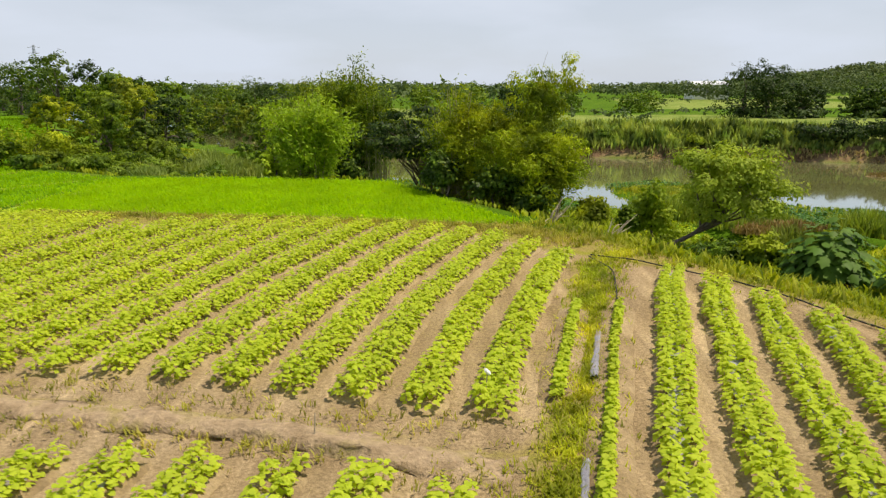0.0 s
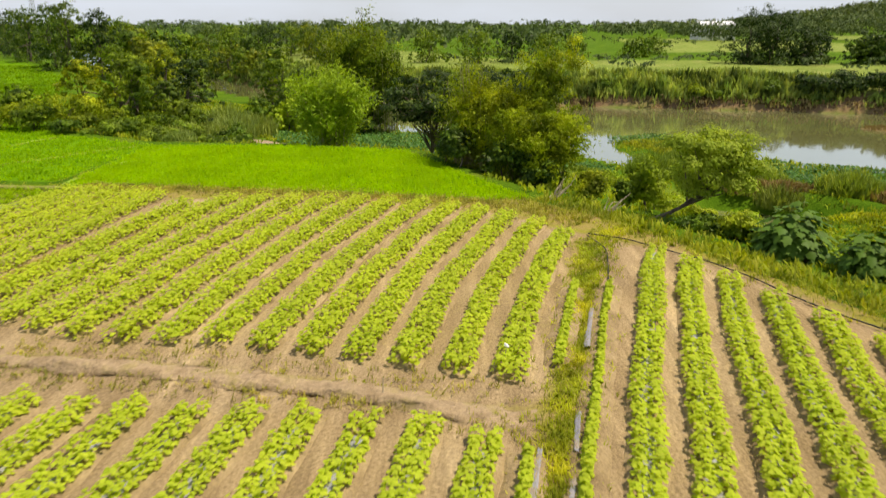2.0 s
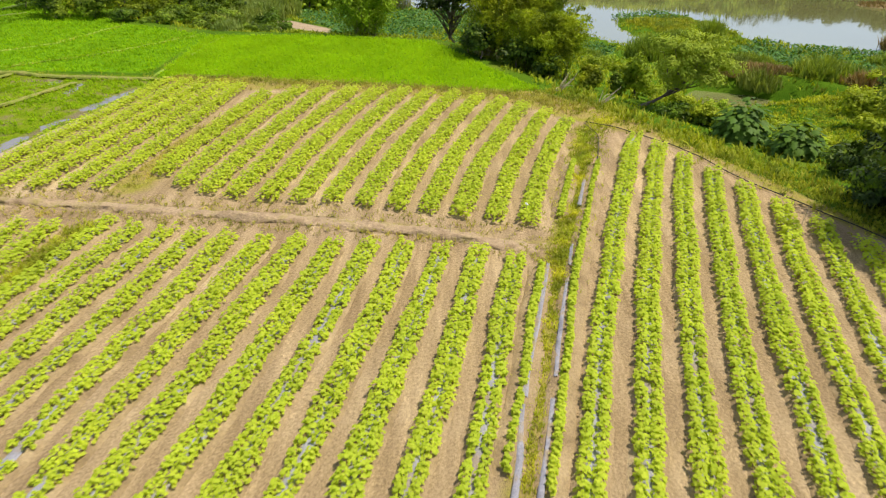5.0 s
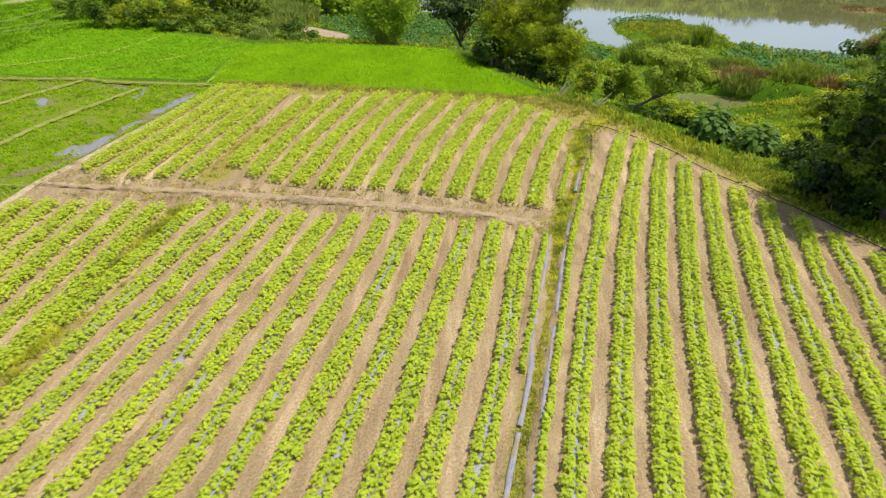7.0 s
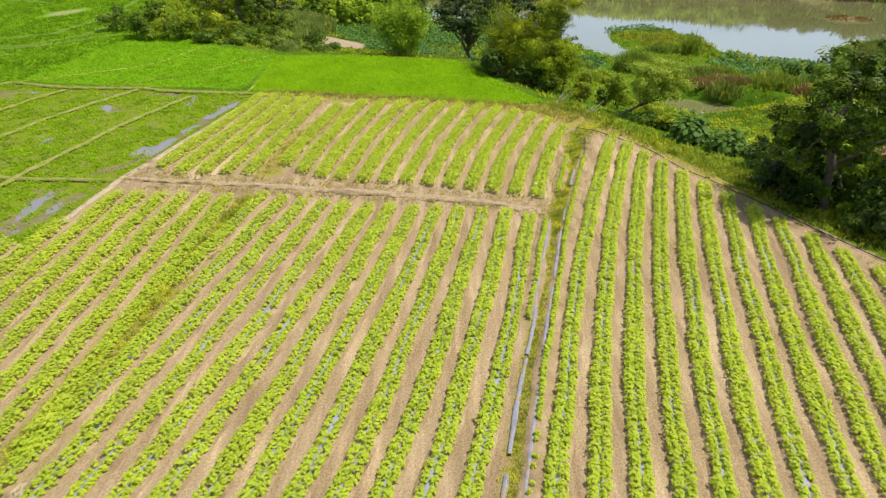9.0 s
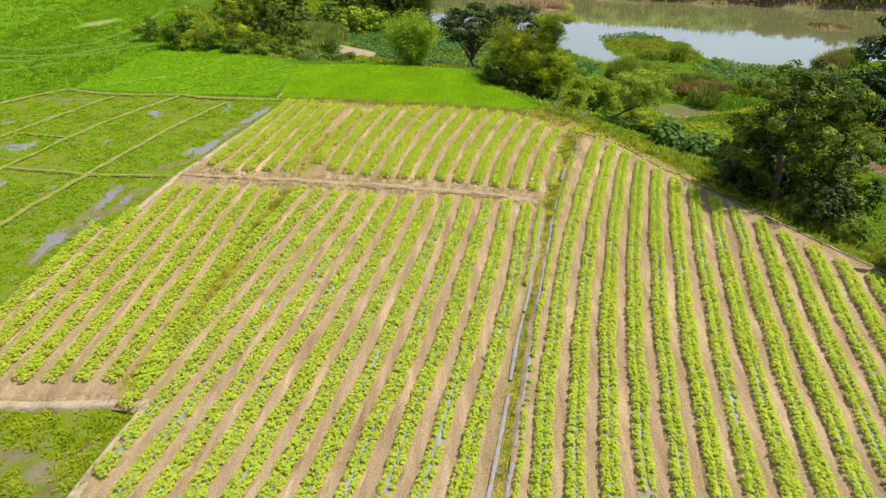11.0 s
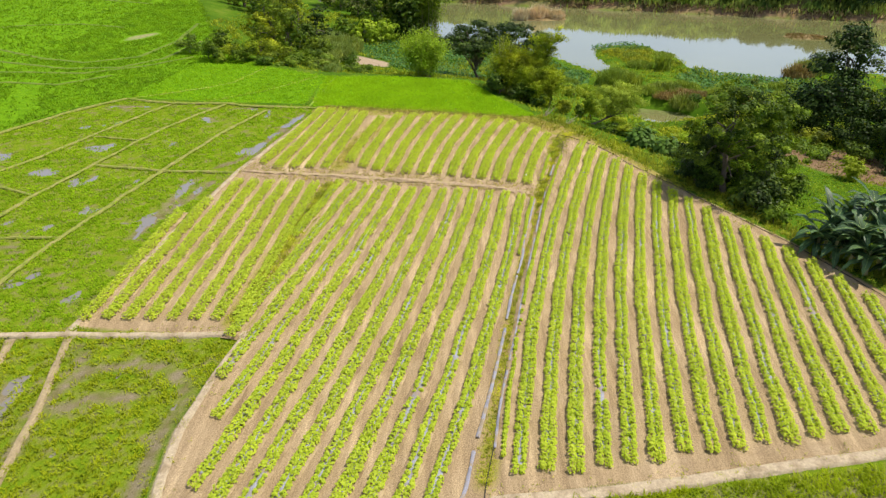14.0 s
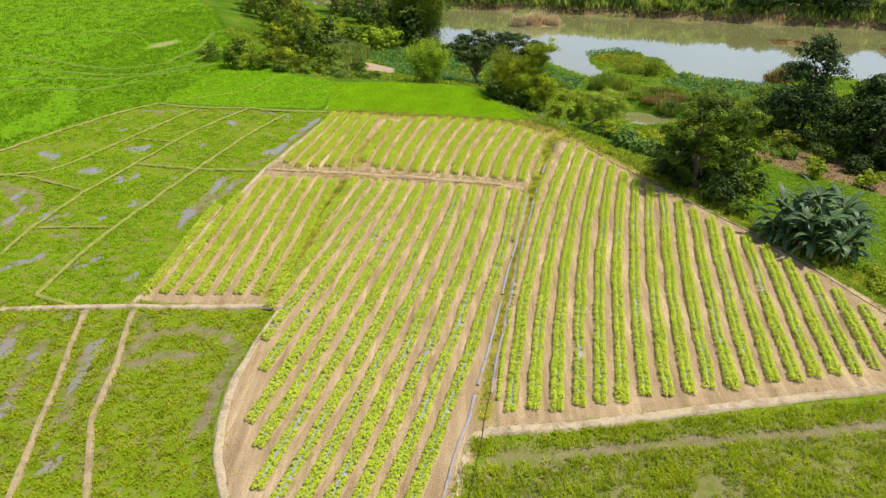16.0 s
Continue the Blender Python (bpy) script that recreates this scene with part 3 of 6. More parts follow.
masks = {
    "soil": soft(signed(fx, fy, CROP) - 0.45, 0.5),
    "mud": soft(np.minimum(signed(fx, fy, PADDIES), signed(fx, fy, PADDY_S)), 0.5),
    "rice": soft(np.minimum(signed(fx, fy, RICE_N), signed(fx, fy, FIELD_W)), 0.6),
    "meadow": np.maximum(soft(np.minimum(signed(fx, fy, FAR_FIELD), signed(fx, fy, FAR_FIELD_2)), 8), soft(dist_line(fx, fy, SHORE_N) - 75, 15) * inside(fx, fy, NORTH) * np.clip((fx + 90) / 15, 0, 1)),
    "dry": np.maximum(np.maximum(soft(signed(fx, fy, BARE), 2.0) * 0.9, 0.42 * soft(dist_line(fx, fy, [(-3.6, -21.0), (2.6, -20.2), (8.2, -19.2), (19.1, -17.2), (26, -16)]) - 0.5, 0.5)), 0.9 * soft(dist_line(fx, fy, SHORE_N) - 2.6, 1.2) * np.clip((fx + 25) / 15, 0, 1)),
    "sand": np.maximum(soft(signed(fx, fy, MUDBAR), 1.5), 0.5 * soft(signed(fx, fy, FIELD_PUDDLE), 1.0)),
    "silt": np.max([0.33 * soft(signed(fx, fy, PADDIES), 0.5) * (fy < -10.3), 0.5 * soft(signed(fx, fy, PADDY_S), 0.5)] + [soft(dist_line(fx, fy, q) - 0.3, 0.6) for q in WET + ARCS], axis=0),
    "weedy": np.max([soft(dist_line(fx, fy, q) - w, 0.7) for q, w in WEEDY] + [0.4 * soft(np.minimum(signed(fx, fy, UPPER_PLOT), signed(fx, fy, WEST_PLOT)), 0.8), soft(signed(fx, fy, TAN), 2.0)], axis=0) * 0.9,
}
for key, val in masks.items():
    at = ground_me.attributes.new(key, "FLOAT", "POINT")
    at.data.foreach_set("value", val.astype(np.float32))
tagged(piece("ground", ground_me, M_GROUND), "farmland and river banks of soil, mud and turf", "ground", kind="structure")


def flat_water(name, lo, hi, z, material, label):
    me = mesh_np(name, np.array([[lo[0], lo[1], z], [hi[0], lo[1], z], [hi[0], hi[1], z], [lo[0], hi[1], z]]), [[0, 1, 2, 3]])
    return tagged(piece(name, me, material), label, "water", kind="structure")


flat_water("river", (-320, 20), (420, 560), WATER_Z, M_RIVER, "calm greenish-brown river mirroring the sky")


# ---- earth bunds and paths ----
def bund(line, width, height, material, label, name="earth_bund", rough=1.0, prof=None, taper=1.2):
    """A swept bank of earth with an uneven crown and edges."""
    p = resample(line, 0.16)
    t = unit(np.gradient(p, axis=0))
    nrm = np.stack([-t[:, 1], t[:, 0]], 1)
    p = p + nrm * (0.09 * rough * wobble(p[:, 0], p[:, 1], 1.1, 17))[:, None]
    prof = prof or [(-1.0, -0.5), (-0.82, 0.2), (-0.62, 0.72), (-0.34, 0.9), (0.0, 1.0), (0.3, 0.9), (0.6, 0.75), (0.84, 0.25), (1.0, -0.5)]
    run = np.linspace(0, len(p) * 0.16, len(p))
    ease = np.clip(np.minimum(run, run[-1] - run) / taper, 0.05, 1)
    rag = 0.75 * rough
    rows = []
    for k, (u, h) in enumerate(prof):
        off = u * width / 2 * (1 + 0.22 * rough * wobble(p[:, 0], p[:, 1], 0.7, 21) + 0.34 * rag * wobble(p[:, 0] + 9 * k, p[:, 1], 2.6, 22 + k) + 0.2 * rag * wobble(p[:, 0] + 5 * k, p[:, 1], 7.0, 62 + k))
        x, y = p[:, 0] + nrm[:, 0] * off, p[:, 1] + nrm[:, 1] * off
        rows.append(np.stack([x, y, land_z(x, y) * 0 + line_z(p) + h * height * (1 + 0.35 * rough * wobble(p[:, 0], p[:, 1], 1.4, 61)) * ease + 0.035 * rough * wobble(x, y, 3.1, 40) + 0.028 * rough * wobble(x, y, 8.5, 50)], 1))
    v = np.stack(rows, 1)
    n, m = v.shape[:2]
    i = np.arange(n * m).reshape(n, m)
    f = np.stack([i[:-1, :-1].ravel(), i[1:, :-1].ravel(), i[1:, 1:].ravel(), i[:-1, 1:].ravel()], 1)
    me = mesh_np(name, v.reshape(-1, 3), f, True)
    return tagged(piece(name, me, material), label, "bund", "field bunds", "structure")


def line_z(p):
    """The lower of field and paddy level along a line, smoothed."""
    return np.minimum(land_z(p[:, 0], p[:, 1]), 0) * 0.5 - 0.02


BUNDS_DRY = [
    ([(-23.6, 14.1), (-19, 13.5), (-14.3, 12.9), (-9, 12.15), (-5.7, 11.55), (-2.1, 10.75), (1.15, 9.65)], 0.8, 0.24),
    ([(-36.1, -10.4), (-30.5, -10.1), (-27.1, -10.0), (-22, -10.1), (-17.2, -10.0)], 0.7, 0.2),
    ([(-17.2, -10.0), (-17.6, -12), (-18.0, -14.5), (-18.4, -18), (-18.2, -21.2), (-17.7, -23.8), (-16.5, -26.8), (-14, -32), (-12, -42)], 0.8, 0.18),
    ([(-4.5, -22.05), (-1.4, -21.7), (2.6, -21.15), (8.2, -20.1), (19.1, -18.2), (27, -16.8)], 0.72, 0.2),
    ([(-4.5, -22.05), (-5.0, -22.8), (-5.35, -24.5), (-5.8, -26.6), (-7.2, -31), (-9.8, -42)], 0.5, 0.16),
    ([(-19.3, 32.2), (-21.6, 23), (-23.9, 14), (-25.6, 2), (-27.4, -9.8)], 0.55, 0.14),
]
BUNDS_GREEN = [
    ([(-30.6, -10.2), (-34.7, -8.7), (-34.3, -3.5), (-33.5, 1.7), (-30.7, 14.4), (-28.4, 23.8), (-25.4, 32)], 0.6, 0.16),
    ([(-41.5, -10), (-40.3, -2.7), (-40.2, 2.2), (-39.1, 9.1), (-37.2, 15.8), (-34.5, 25.6), (-32.1, 30.6), (-30.3, 34.0)], 0.55, 0.16),
    ([(-60, 11), (-48.8, 12.6), (-44.8, 13.8), (-42.9, 17.6), (-40.9, 22.7), (-38.7, 28.5), (-36.5, 33.9)], 0.55, 0.16),
    ([(-70, 6), (-52.4, 19.1), (-49.4, 25.0), (-45.8, 31.5), (-41.9, 35.6), (-36.5, 34.2), (-30.3, 34.0), (-25.6, 33.0), (-20, 32.6)], 0.7, 0.18),
    ([(-37.4, 15.8), (-30.7, 14.5), (-23.6, 14.1)], 0.55, 0.16),
    ([(-40.1, 1.6), (-33.6, 1.9)], 0.45, 0.14),
    ([(-49.0, 13.0), (-45.3, 12.1), (-39.1, 9.1)], 0.5, 0.14),
    ([(-40.9, 23.2), (-35.6, 22.2)], 0.4, 0.12),
    ([(-20.9, 33.0), (-20.2, 40.2), (-19.8, 45)], 0.6, 0.1),
    ([(-41.5, 35.6), (-34.7, 39.9), (-31.7, 42.6), (-29.4, 50)], 0.5, 0.1),
    ([(-33, 34.3), (-27, 39), (-22, 45.5)], 0.4, 0.08),
    ([(-30.4, -10.5), (-29.1, -16.3), (-27.8, -22.1), (-26.8, -26.7), (-25, -40)], 0.55, 0.15),
    ([(-27.2, -10.4), (-25.9, -16.8), (-25.3, -21.2), (-23.1, -26.7), (-21, -40)], 0.5, 0.13),
]
PATH_PROF = [(-1.25, -3.4), (-1.0, -1.6), (-0.8, 0.1), (-0.6, 0.75), (-0.3, 0.95), (0.0, 0.85), (0.3, 1.0), (0.6, 0.75), (0.8, 0.1), (1.0, -1.6), (1.25, -3.4)]
for k, (ln, w, h) in enumerate(BUNDS_DRY):
    if k == 0:
        bund(ln, w * 1.35, h * 0.72, M_BUND, "rough bare earth dike across the crop field", prof=[(-0.95, -0.7), (-0.8, 0.0), (-0.68, 0.3), (-0.56, 0.78), (-0.4, 0.96), (-0.15, 1.0), (0.1, 0.9), (0.45, 0.55), (0.8, 0.12), (1.0, -0.3)], taper=0.3)
    else:
        bund(ln, w * (0.95 if k > 2 else 0.72), 0.075, M_PATH, "worn pale earth path along the plots", rough=0.35, prof=PATH_PROF)
for k, (ln, w, h) in enumerate(BUNDS_GREEN[:-2]):
    bund(ln, w * (0.4 if k > 7 else 0.62), h * 0.5, M_RIDGE if k > 7 else M_BUND_GREEN, "narrow grassy earth bund between paddies", rough=0.6)
for ln, w, h in BUNDS_GREEN[-2:]:
    bund(ln, w * 0.75, h * 0.35, M_TRAIL, "worn earth footpath bund between paddies", rough=0.45, prof=PATH_PROF)
for ln in TRACKS:
    bund(ln, 0.7, 0.02, M_TRACK, "faint tractor track through the rice", "field_track", 0.5)
flat_water("paddy_water", (-75, -60), (-17, 36), -0.308, M_PADDY, "shallow muddy water standing in the paddies")
flat_water("paddy_water", (-8, -60), (40, -18.2), -0.335, M_PADDY, "shallow muddy water standing in the paddies")


# ---- crop rows ----
def row_right(i, y):
    return 1.118 + 1.2702 * i + 0.2308 * y - 0.00027 * i * y + 0.00223 * y * y - 0.00008 * i * y * y


def row_mid(j, y):
    return -1.472 - 1.3048 * j + 0.1913 * y + 0.0014 * j * y - 0.00166 * y * y + 0.00011 * j * y * y


def row_upper(j, y):
    return -0.017 - 1.2558 * j - 0.0234 * y - 0.00017 * j * y + 0.00836 * y * y - 0.00037 * j * y * y


def crop_row(xs, ys, vigour, seed, film=True, wide=1.0):
    """One bed: a soil ridge, a strip of silver film, and the plants in two lines."""
    rng = np.random.RandomState(seed)
    p = resample(np.stack([xs, ys], 1), 0.3)
    p[:, 0] += 0.05 * wobble(p[:, 0], p[:, 1], 0.9, seed)
    t = unit(np.gradient(p, axis=0))
    nrm = np.stack([-t[:, 1], t[:, 0]], 1)
    length = float(np.sum(np.hypot(*np.diff(p, axis=0).T)))
    row = thing("crop_row", "low leafy crop row on a silver-filmed soil bed" if film else "low dense leafy crop row on a raised soil bed", "crop row", "rows of the crop field", (p[0, 0], p[0, 1], 0))
    base = np.array([p[0, 0], p[0, 1], 0])

    run = np.linspace(0, length, len(p))
    fade = np.clip(np.minimum(run, length - run) / 0.45, 0, 1) ** 0.5

    def sweep(prof, name, material, jitter, label="", cut=0):
        cols = []
        for k, (u, h) in enumerate(prof):
            off = u * (1 + jitter * wobble(p[:, 0] + 5 * k, p[:, 1], 2.6, seed + k))
            x, y = p[:, 0] + nrm[:, 0] * off, p[:, 1] + nrm[:, 1] * off
            cols.append(np.stack([x, y, -0.06 + (h + 0.06) * fade + 0.012 * wobble(x, y, 5.0, seed + 9 + k)], 1))
        v = (np.stack(cols, 1) - base)[cut:len(p) - cut]
        n, m = v.shape[:2]
        i = np.arange(n * m).reshape(n, m)
        f = np.stack([i[:-1, :-1].ravel(), i[1:, :-1].ravel(), i[1:, 1:].ravel(), i[:-1, 1:].ravel()], 1)
        piece(name, mesh_np(name, v.reshape(-1, 3), f, True), material, row, label)

    if film:
        sweep([(-0.15, 0.103), (-0.07, 0.135), (0.07, 0.135), (0.15, 0.103)], "mulch_film", M_MULCH, 0.1, "wrinkled silver plastic film", 3)
    sweep([(-0.5, -0.06), (-0.33, 0.07), (0.0, 0.11), (0.33, 0.07), (0.5, -0.06)], "soil_bed", M_SOIL, 0.12)
    d = np.concatenate([[0], np.cumsum(np.hypot(*np.diff(p, axis=0).T))])
    # plants stand about every 0.23 m in each of two lines
    a, b = np.arange(0.2, length - 0.2, 0.23), np.arange(0.31, length - 0.2, 0.23)
    s, line = np.concatenate([a, b]), np.concatenate([-np.ones(len(a)), np.ones(len(b))])
    s = np.clip(s + rng.normal(0, 0.05, len(s)), 0, length)
    cx, cy = np.interp(s, d, p[:, 0]), np.interp(s, d, p[:, 1])
    nx, ny = np.interp(s, d, nrm[:, 0]), np.interp(s, d, nrm[:, 1])
    vig = np.clip(vigour + 0.14 * wobble(cx, cy, 0.5, 77) + 0.24 * wobble(cx, cy, 0.45, seed) + 0.12 * wobble(cx, cy, 2.4, seed + 3) + 0.16 * np.clip((cy - 2) / 7, 0, 1) + rng.normal(0, 0.09, len(s)), 0.0, 1.2)
    alive = vig > 0.12
    off = line * (0.165 + 0.02 * vig + rng.normal(0, 0.018, len(s))) * wide
    cx, cy = cx + nx * off, cy + ny * off
    cx, cy, vig = cx[alive], cy[alive], vig[alive]
    per = 30
    rad, hgt = (0.088 + 0.15 * vig) * (0.4 + 0.6 * wide), 0.13 + 0.25 * vig
    n = len(cx) * per
    keep = rng.uniform(size=n) < np.repeat(0.5 + 0.46 * vig, per)
    dirs = unit(rng.normal(size=(n, 3)) * np.array([1, 1, 0.8]) + np.array([0, 0, 0.5]))
    dirs[:, 2] = np.abs(dirs[:, 2])
    shell = rng.uniform(0.68, 1.06, n)[:, None]
    c = np.stack([np.repeat(cx, per), np.repeat(cy, per), np.full(n, 0.12)], 1)
    pos = c + dirs * shell * np.stack([np.repeat(rad, per), np.repeat(rad, per), np.repeat(hgt, per)], 1)
    up = unit(dirs * 0.4 + np.array([0, 0, 1.1]) + rng.normal(size=(n, 3)) * 0.2)
    pos, up, dirs = pos[keep], up[keep], dirs[keep]
    out = dirs * np.array([1, 1, 0.1]) + np.array([0, 0, -0.15])
    near = np.hypot(pos[:, 0] - 1, pos[:, 1] - 10) < 8.5
    chunks = [leaf_cards(pos[k] - base, up[k], size, size * 0.89, rng, 0.2, kind, out[k]) for k, kind, size in ((near, True, 0.108), (~near, False, 0.126)) if k.any()]
    v, f = joined(chunks)
    piece("foliage", mesh_np("foliage", v, f), L_CROP, row, "bright yellow-green broad leaves")
    return row


def span(fn, k, y0, y1):
    ys = np.linspace(y0, y1, 24)
    return np.array([fn(k, y) for y in ys]), ys


def right_end(i):
    """Where a row of the right-hand plot meets the plot's upper edge."""
    line = [p for p in CROP if -17.5 < p[1] < 23 and p[0] > 5]
    for y in np.arange(24, -17, -0.1):
        x = row_right(i, y)
        ex = np.interp(y, [q[1] for q in line[::-1]], [q[0] for q in line[::-1]])
        if x < ex - 0.75:
            return y
    return -17


seed = 100
for i in range(21):
    y0 = -20.95 + 0.238 * i + 0.15 * math.sin(i * 2.3)
    y1 = min(right_end(i), 22.6)
    if y1 - y0 > 1.5:
        crop_row(*span(row_right, i, y0, y1), 0.62, seed + i)
TOP_MID = [9.3, 9.7, 9.8, 10.2, 10.2, 10.3, 10.4, 10.5, 10.7, 10.9, 11.2, 11.5, 12.0]
LOW_MID = [-42, -42, -42, -42, -40, -33, -26.3, -23.5, -21.6, -17.2, -14.2, -10.5, 1.5]
for j in range(13):
    x, y = span(row_mid, j, LOW_MID[j], TOP_MID[j])
    crop_row(x, y, 0.53, seed + 40 + j)
for j in range(8):
    a, b = (-16.69 - 1.28 * j, 11.5 + 0.1 * j), (-18.02 - 1.275 * j, -8.9)
    if j > 5:
        k = (0.82, 0.7)[j - 6]
        a = (b[0] + (a[0] - b[0]) * k, b[1] + (a[1] - b[1]) * k)
    ys = np.linspace(b[1], a[1], 12)
    crop_row(np.interp(ys, [b[1], a[1]], [b[0], a[0]]), ys, 0.8, seed + 60 + j, False, 1.0)
LOW_UP = [11.4, 11.7, 12.0, 12.4, 12.7, 12.95, 13.2, 13.3, 13.4, 13.8, 14.1, 14.7, 16.0]
TOP_UP = [23.9, 25.3, 26.5, 27.6, 28.4, 28.9, 29.2, 29.4, 29.6, 29.7, 29.9, 29.9, 28.8]
for j in range(13):
    crop_row(*span(row_upper, j, LOW_UP[j], TOP_UP[j]), 0.84 + 0.008 * j, seed + 80 + j, False, 0.98 + 0.008 * j)
for j in range(5):
    a, b = (-14.51 - 1.17 * j, 30.5 + 0.3 * j), (-16.48 - 1.41 * j, 14.6 + (0.9 if j == 4 else 0))
    ys = np.linspace(b[1], a[1], 12)
    crop_row(np.interp(ys, [b[1], a[1]], [b[0], a[0]]), ys, 0.92, seed + 100 + j, False, 1.14)


# ---- plants: crowns, trunks and kinds of tree ----
def crown_np(blobs, leaf, width, count, rng, sub=26, tight=0.3, up=0.5, droop=0.0, inner=0.15):
    """Leaves in many small clumps over the blobs (cx, cy, cz, rx, ry, rz), so that the outline is uneven and has gaps."""
    size = np.array([b[3] * b[4] + b[3] * b[5] + b[4] * b[5] for b in blobs])
    P, N = [], []
    for b, share in zip(blobs, size / size.sum()):
        k = max(5, int(sub * share * len(blobs)))
        d = unit(rng.normal(size=(k, 3)))
        d[:, 2] = np.where(d[:, 2] < -0.35, -d[:, 2], d[:, 2])
        r = rng.uniform(0.62, 1.2, k)[:, None]
        deep = rng.uniform(size=k) < inner
        r[deep] *= 0.6
        centre = np.array(b[:3]) + d * r * np.array(b[3:])
        n = max(2, int(count * share / k))
        g = unit(rng.normal(size=(k * n, 3))) * rng.uniform(0.3, 1.0, (k * n, 1)) ** 0.5
        spread = tight * (b[3] * b[4] * b[5]) ** (1 / 3) * rng.uniform(0.7, 1.4, k)
        pos = np.repeat(centre, n, 0) + g * np.repeat(spread, n)[:, None] * np.array([1.15, 1.15, 0.75])
        P.append(pos)
        N.append(unit(np.repeat(d, n, 0) * 0.75 + g * 0.85 + np.array([0, 0, up * 0.6]) + rng.normal(size=(k * n, 3)) * 0.25))
    P, N = np.concatenate(P), np.concatenate(N)
    along = None
    if droop:
        along = np.stack([rng.normal(size=len(P)) * 0.6, rng.normal(size=len(P)) * 0.6, np.full(len(P), -droop)], 1)
    return leaf_cards(P, N, leaf, width, rng, 0.2, False, along)


def limbs_np(base, fork, tips, r0, rng, sides=7):
    """A tapered, slightly crooked trunk from base to fork, and limbs from it to the tips."""
    base, fork = np.array(base, float), np.array(fork, float)
    s = np.linspace(0, 1, 7)[:, None]
    trunk = base + (fork - base) * s + rng.normal(size=(7, 3)) * 0.03 * np.linalg.norm(fork - base) * np.sin(s * math.pi)
    chunks = [tube_np(trunk, np.linspace(r0 * 1.25, r0 * 0.75, 7), sides)]
    for tip in tips:
        tip = np.array(tip, float)
        start = trunk[rng.randint(3, 7)]
        q = np.linspace(0, 1, 6)[:, None]
        limb = start + (tip - start) * q + np.array([0, 0, 1.0]) * np.sin(q * math.pi) * 0.12 * np.linalg.norm(tip - start) + rng.normal(size=(6, 3)) * 0.04 * np.linalg.norm(tip - start) * np.sin(q * math.pi)
        chunks.append(tube_np(limb, np.linspace(r0 * 0.5, r0 * 0.12, 6), 4))
    return joined(chunks)


def plant(name, label, category, group, at, trunk=None, bark=None, crown=None, leaf=None, turn=0.0):
    e = thing(name, label, category, group)
    e.matrix_world = pose(at[0], at[1], at[2], 0, 0, turn)
    if isinstance(trunk, list):
        for v, f in trunk:
            piece("culm", mesh_np("culm", v, f, True), bark, e)
    elif trunk:
        piece("trunk", mesh_np("trunk", *trunk, True), bark or M_BARK, e)
    if crown:
        piece("crown", mesh_np("crown", *crown), leaf, e)
    return e


def broad_blobs(h, w, low, n, rng, flat=0.8):
    """Blobs from low to the top, wide in the middle, so that the crown is full."""
    out = []
    for k in range(n):
        u = (k + 0.5) / n
        z = low + (h - low) * (0.02 + 0.86 * u)
        r = w / 2 * (1 - (2 * u - 0.85) ** 2 * 0.5) * rng.uniform(0.25, 0.72)
        a = k * 2.4 + rng.uniform(-0.5, 0.5)
        s = w * rng.uniform(0.19, 0.28)
        out.append((r * math.cos(a), r * math.sin(a), z, s, s, s * flat))
    out.append((0, 0, h - w * 0.2, w * 0.22, w * 0.22, w * 0.2))
    return out


def broad_tree(at, h, w, leaf, count, seed, low=0.25, size=0.3, n=9, label="leafy broad-crowned tree on the river bank", group="trees on the bank", up=0.5, sub=22):
    rng = np.random.RandomState(seed)
    blobs = broad_blobs(h, w, h * low, n, rng)
    tips = [(b[0], b[1], b[2]) for b in blobs[::2]]
    return plant("tree", label, "tree", group, at, limbs_np((0, 0, -0.4), (0.1 * w * rng.uniform(-1, 1), 0.1 * w * rng.uniform(-1, 1), h * 0.5), tips, 0.02 * h + 0.05, rng),
                 M_BARK, crown_np(blobs, size, size * 0.55, count, rng, sub, 0.25, up), leaf, rng.uniform(0, 360))


def shrub(at, h, w, leaf, count, seed, size=0.22, label="dense green shrub on the bank", group="shrubs on the bank", n=7):
    rng = np.random.RandomState(seed)
    blobs = []
    for k in range(n):
        a, r = rng.uniform(0, 6.28), w / 2 * rng.uniform(0.1, 0.72)
        s = w * rng.uniform(0.16, 0.26)
        blobs.append((r * math.cos(a), r * math.sin(a), h * rng.uniform(0.22, 0.66), s, s, h * rng.uniform(0.22, 0.34)))
    tips = [(b[0], b[1], b[2]) for b in blobs[:4]]
    return plant("shrub", label, "shrub", group, at, limbs_np((0, 0, -0.3), (0.05 * w, 0, h * 0.3), tips, 0.035 + 0.01 * h, rng, 5), M_BARK,
                 crown_np(blobs, size, size * 0.55, count, rng, 30, 0.36, 0.55), leaf, rng.uniform(0, 360))


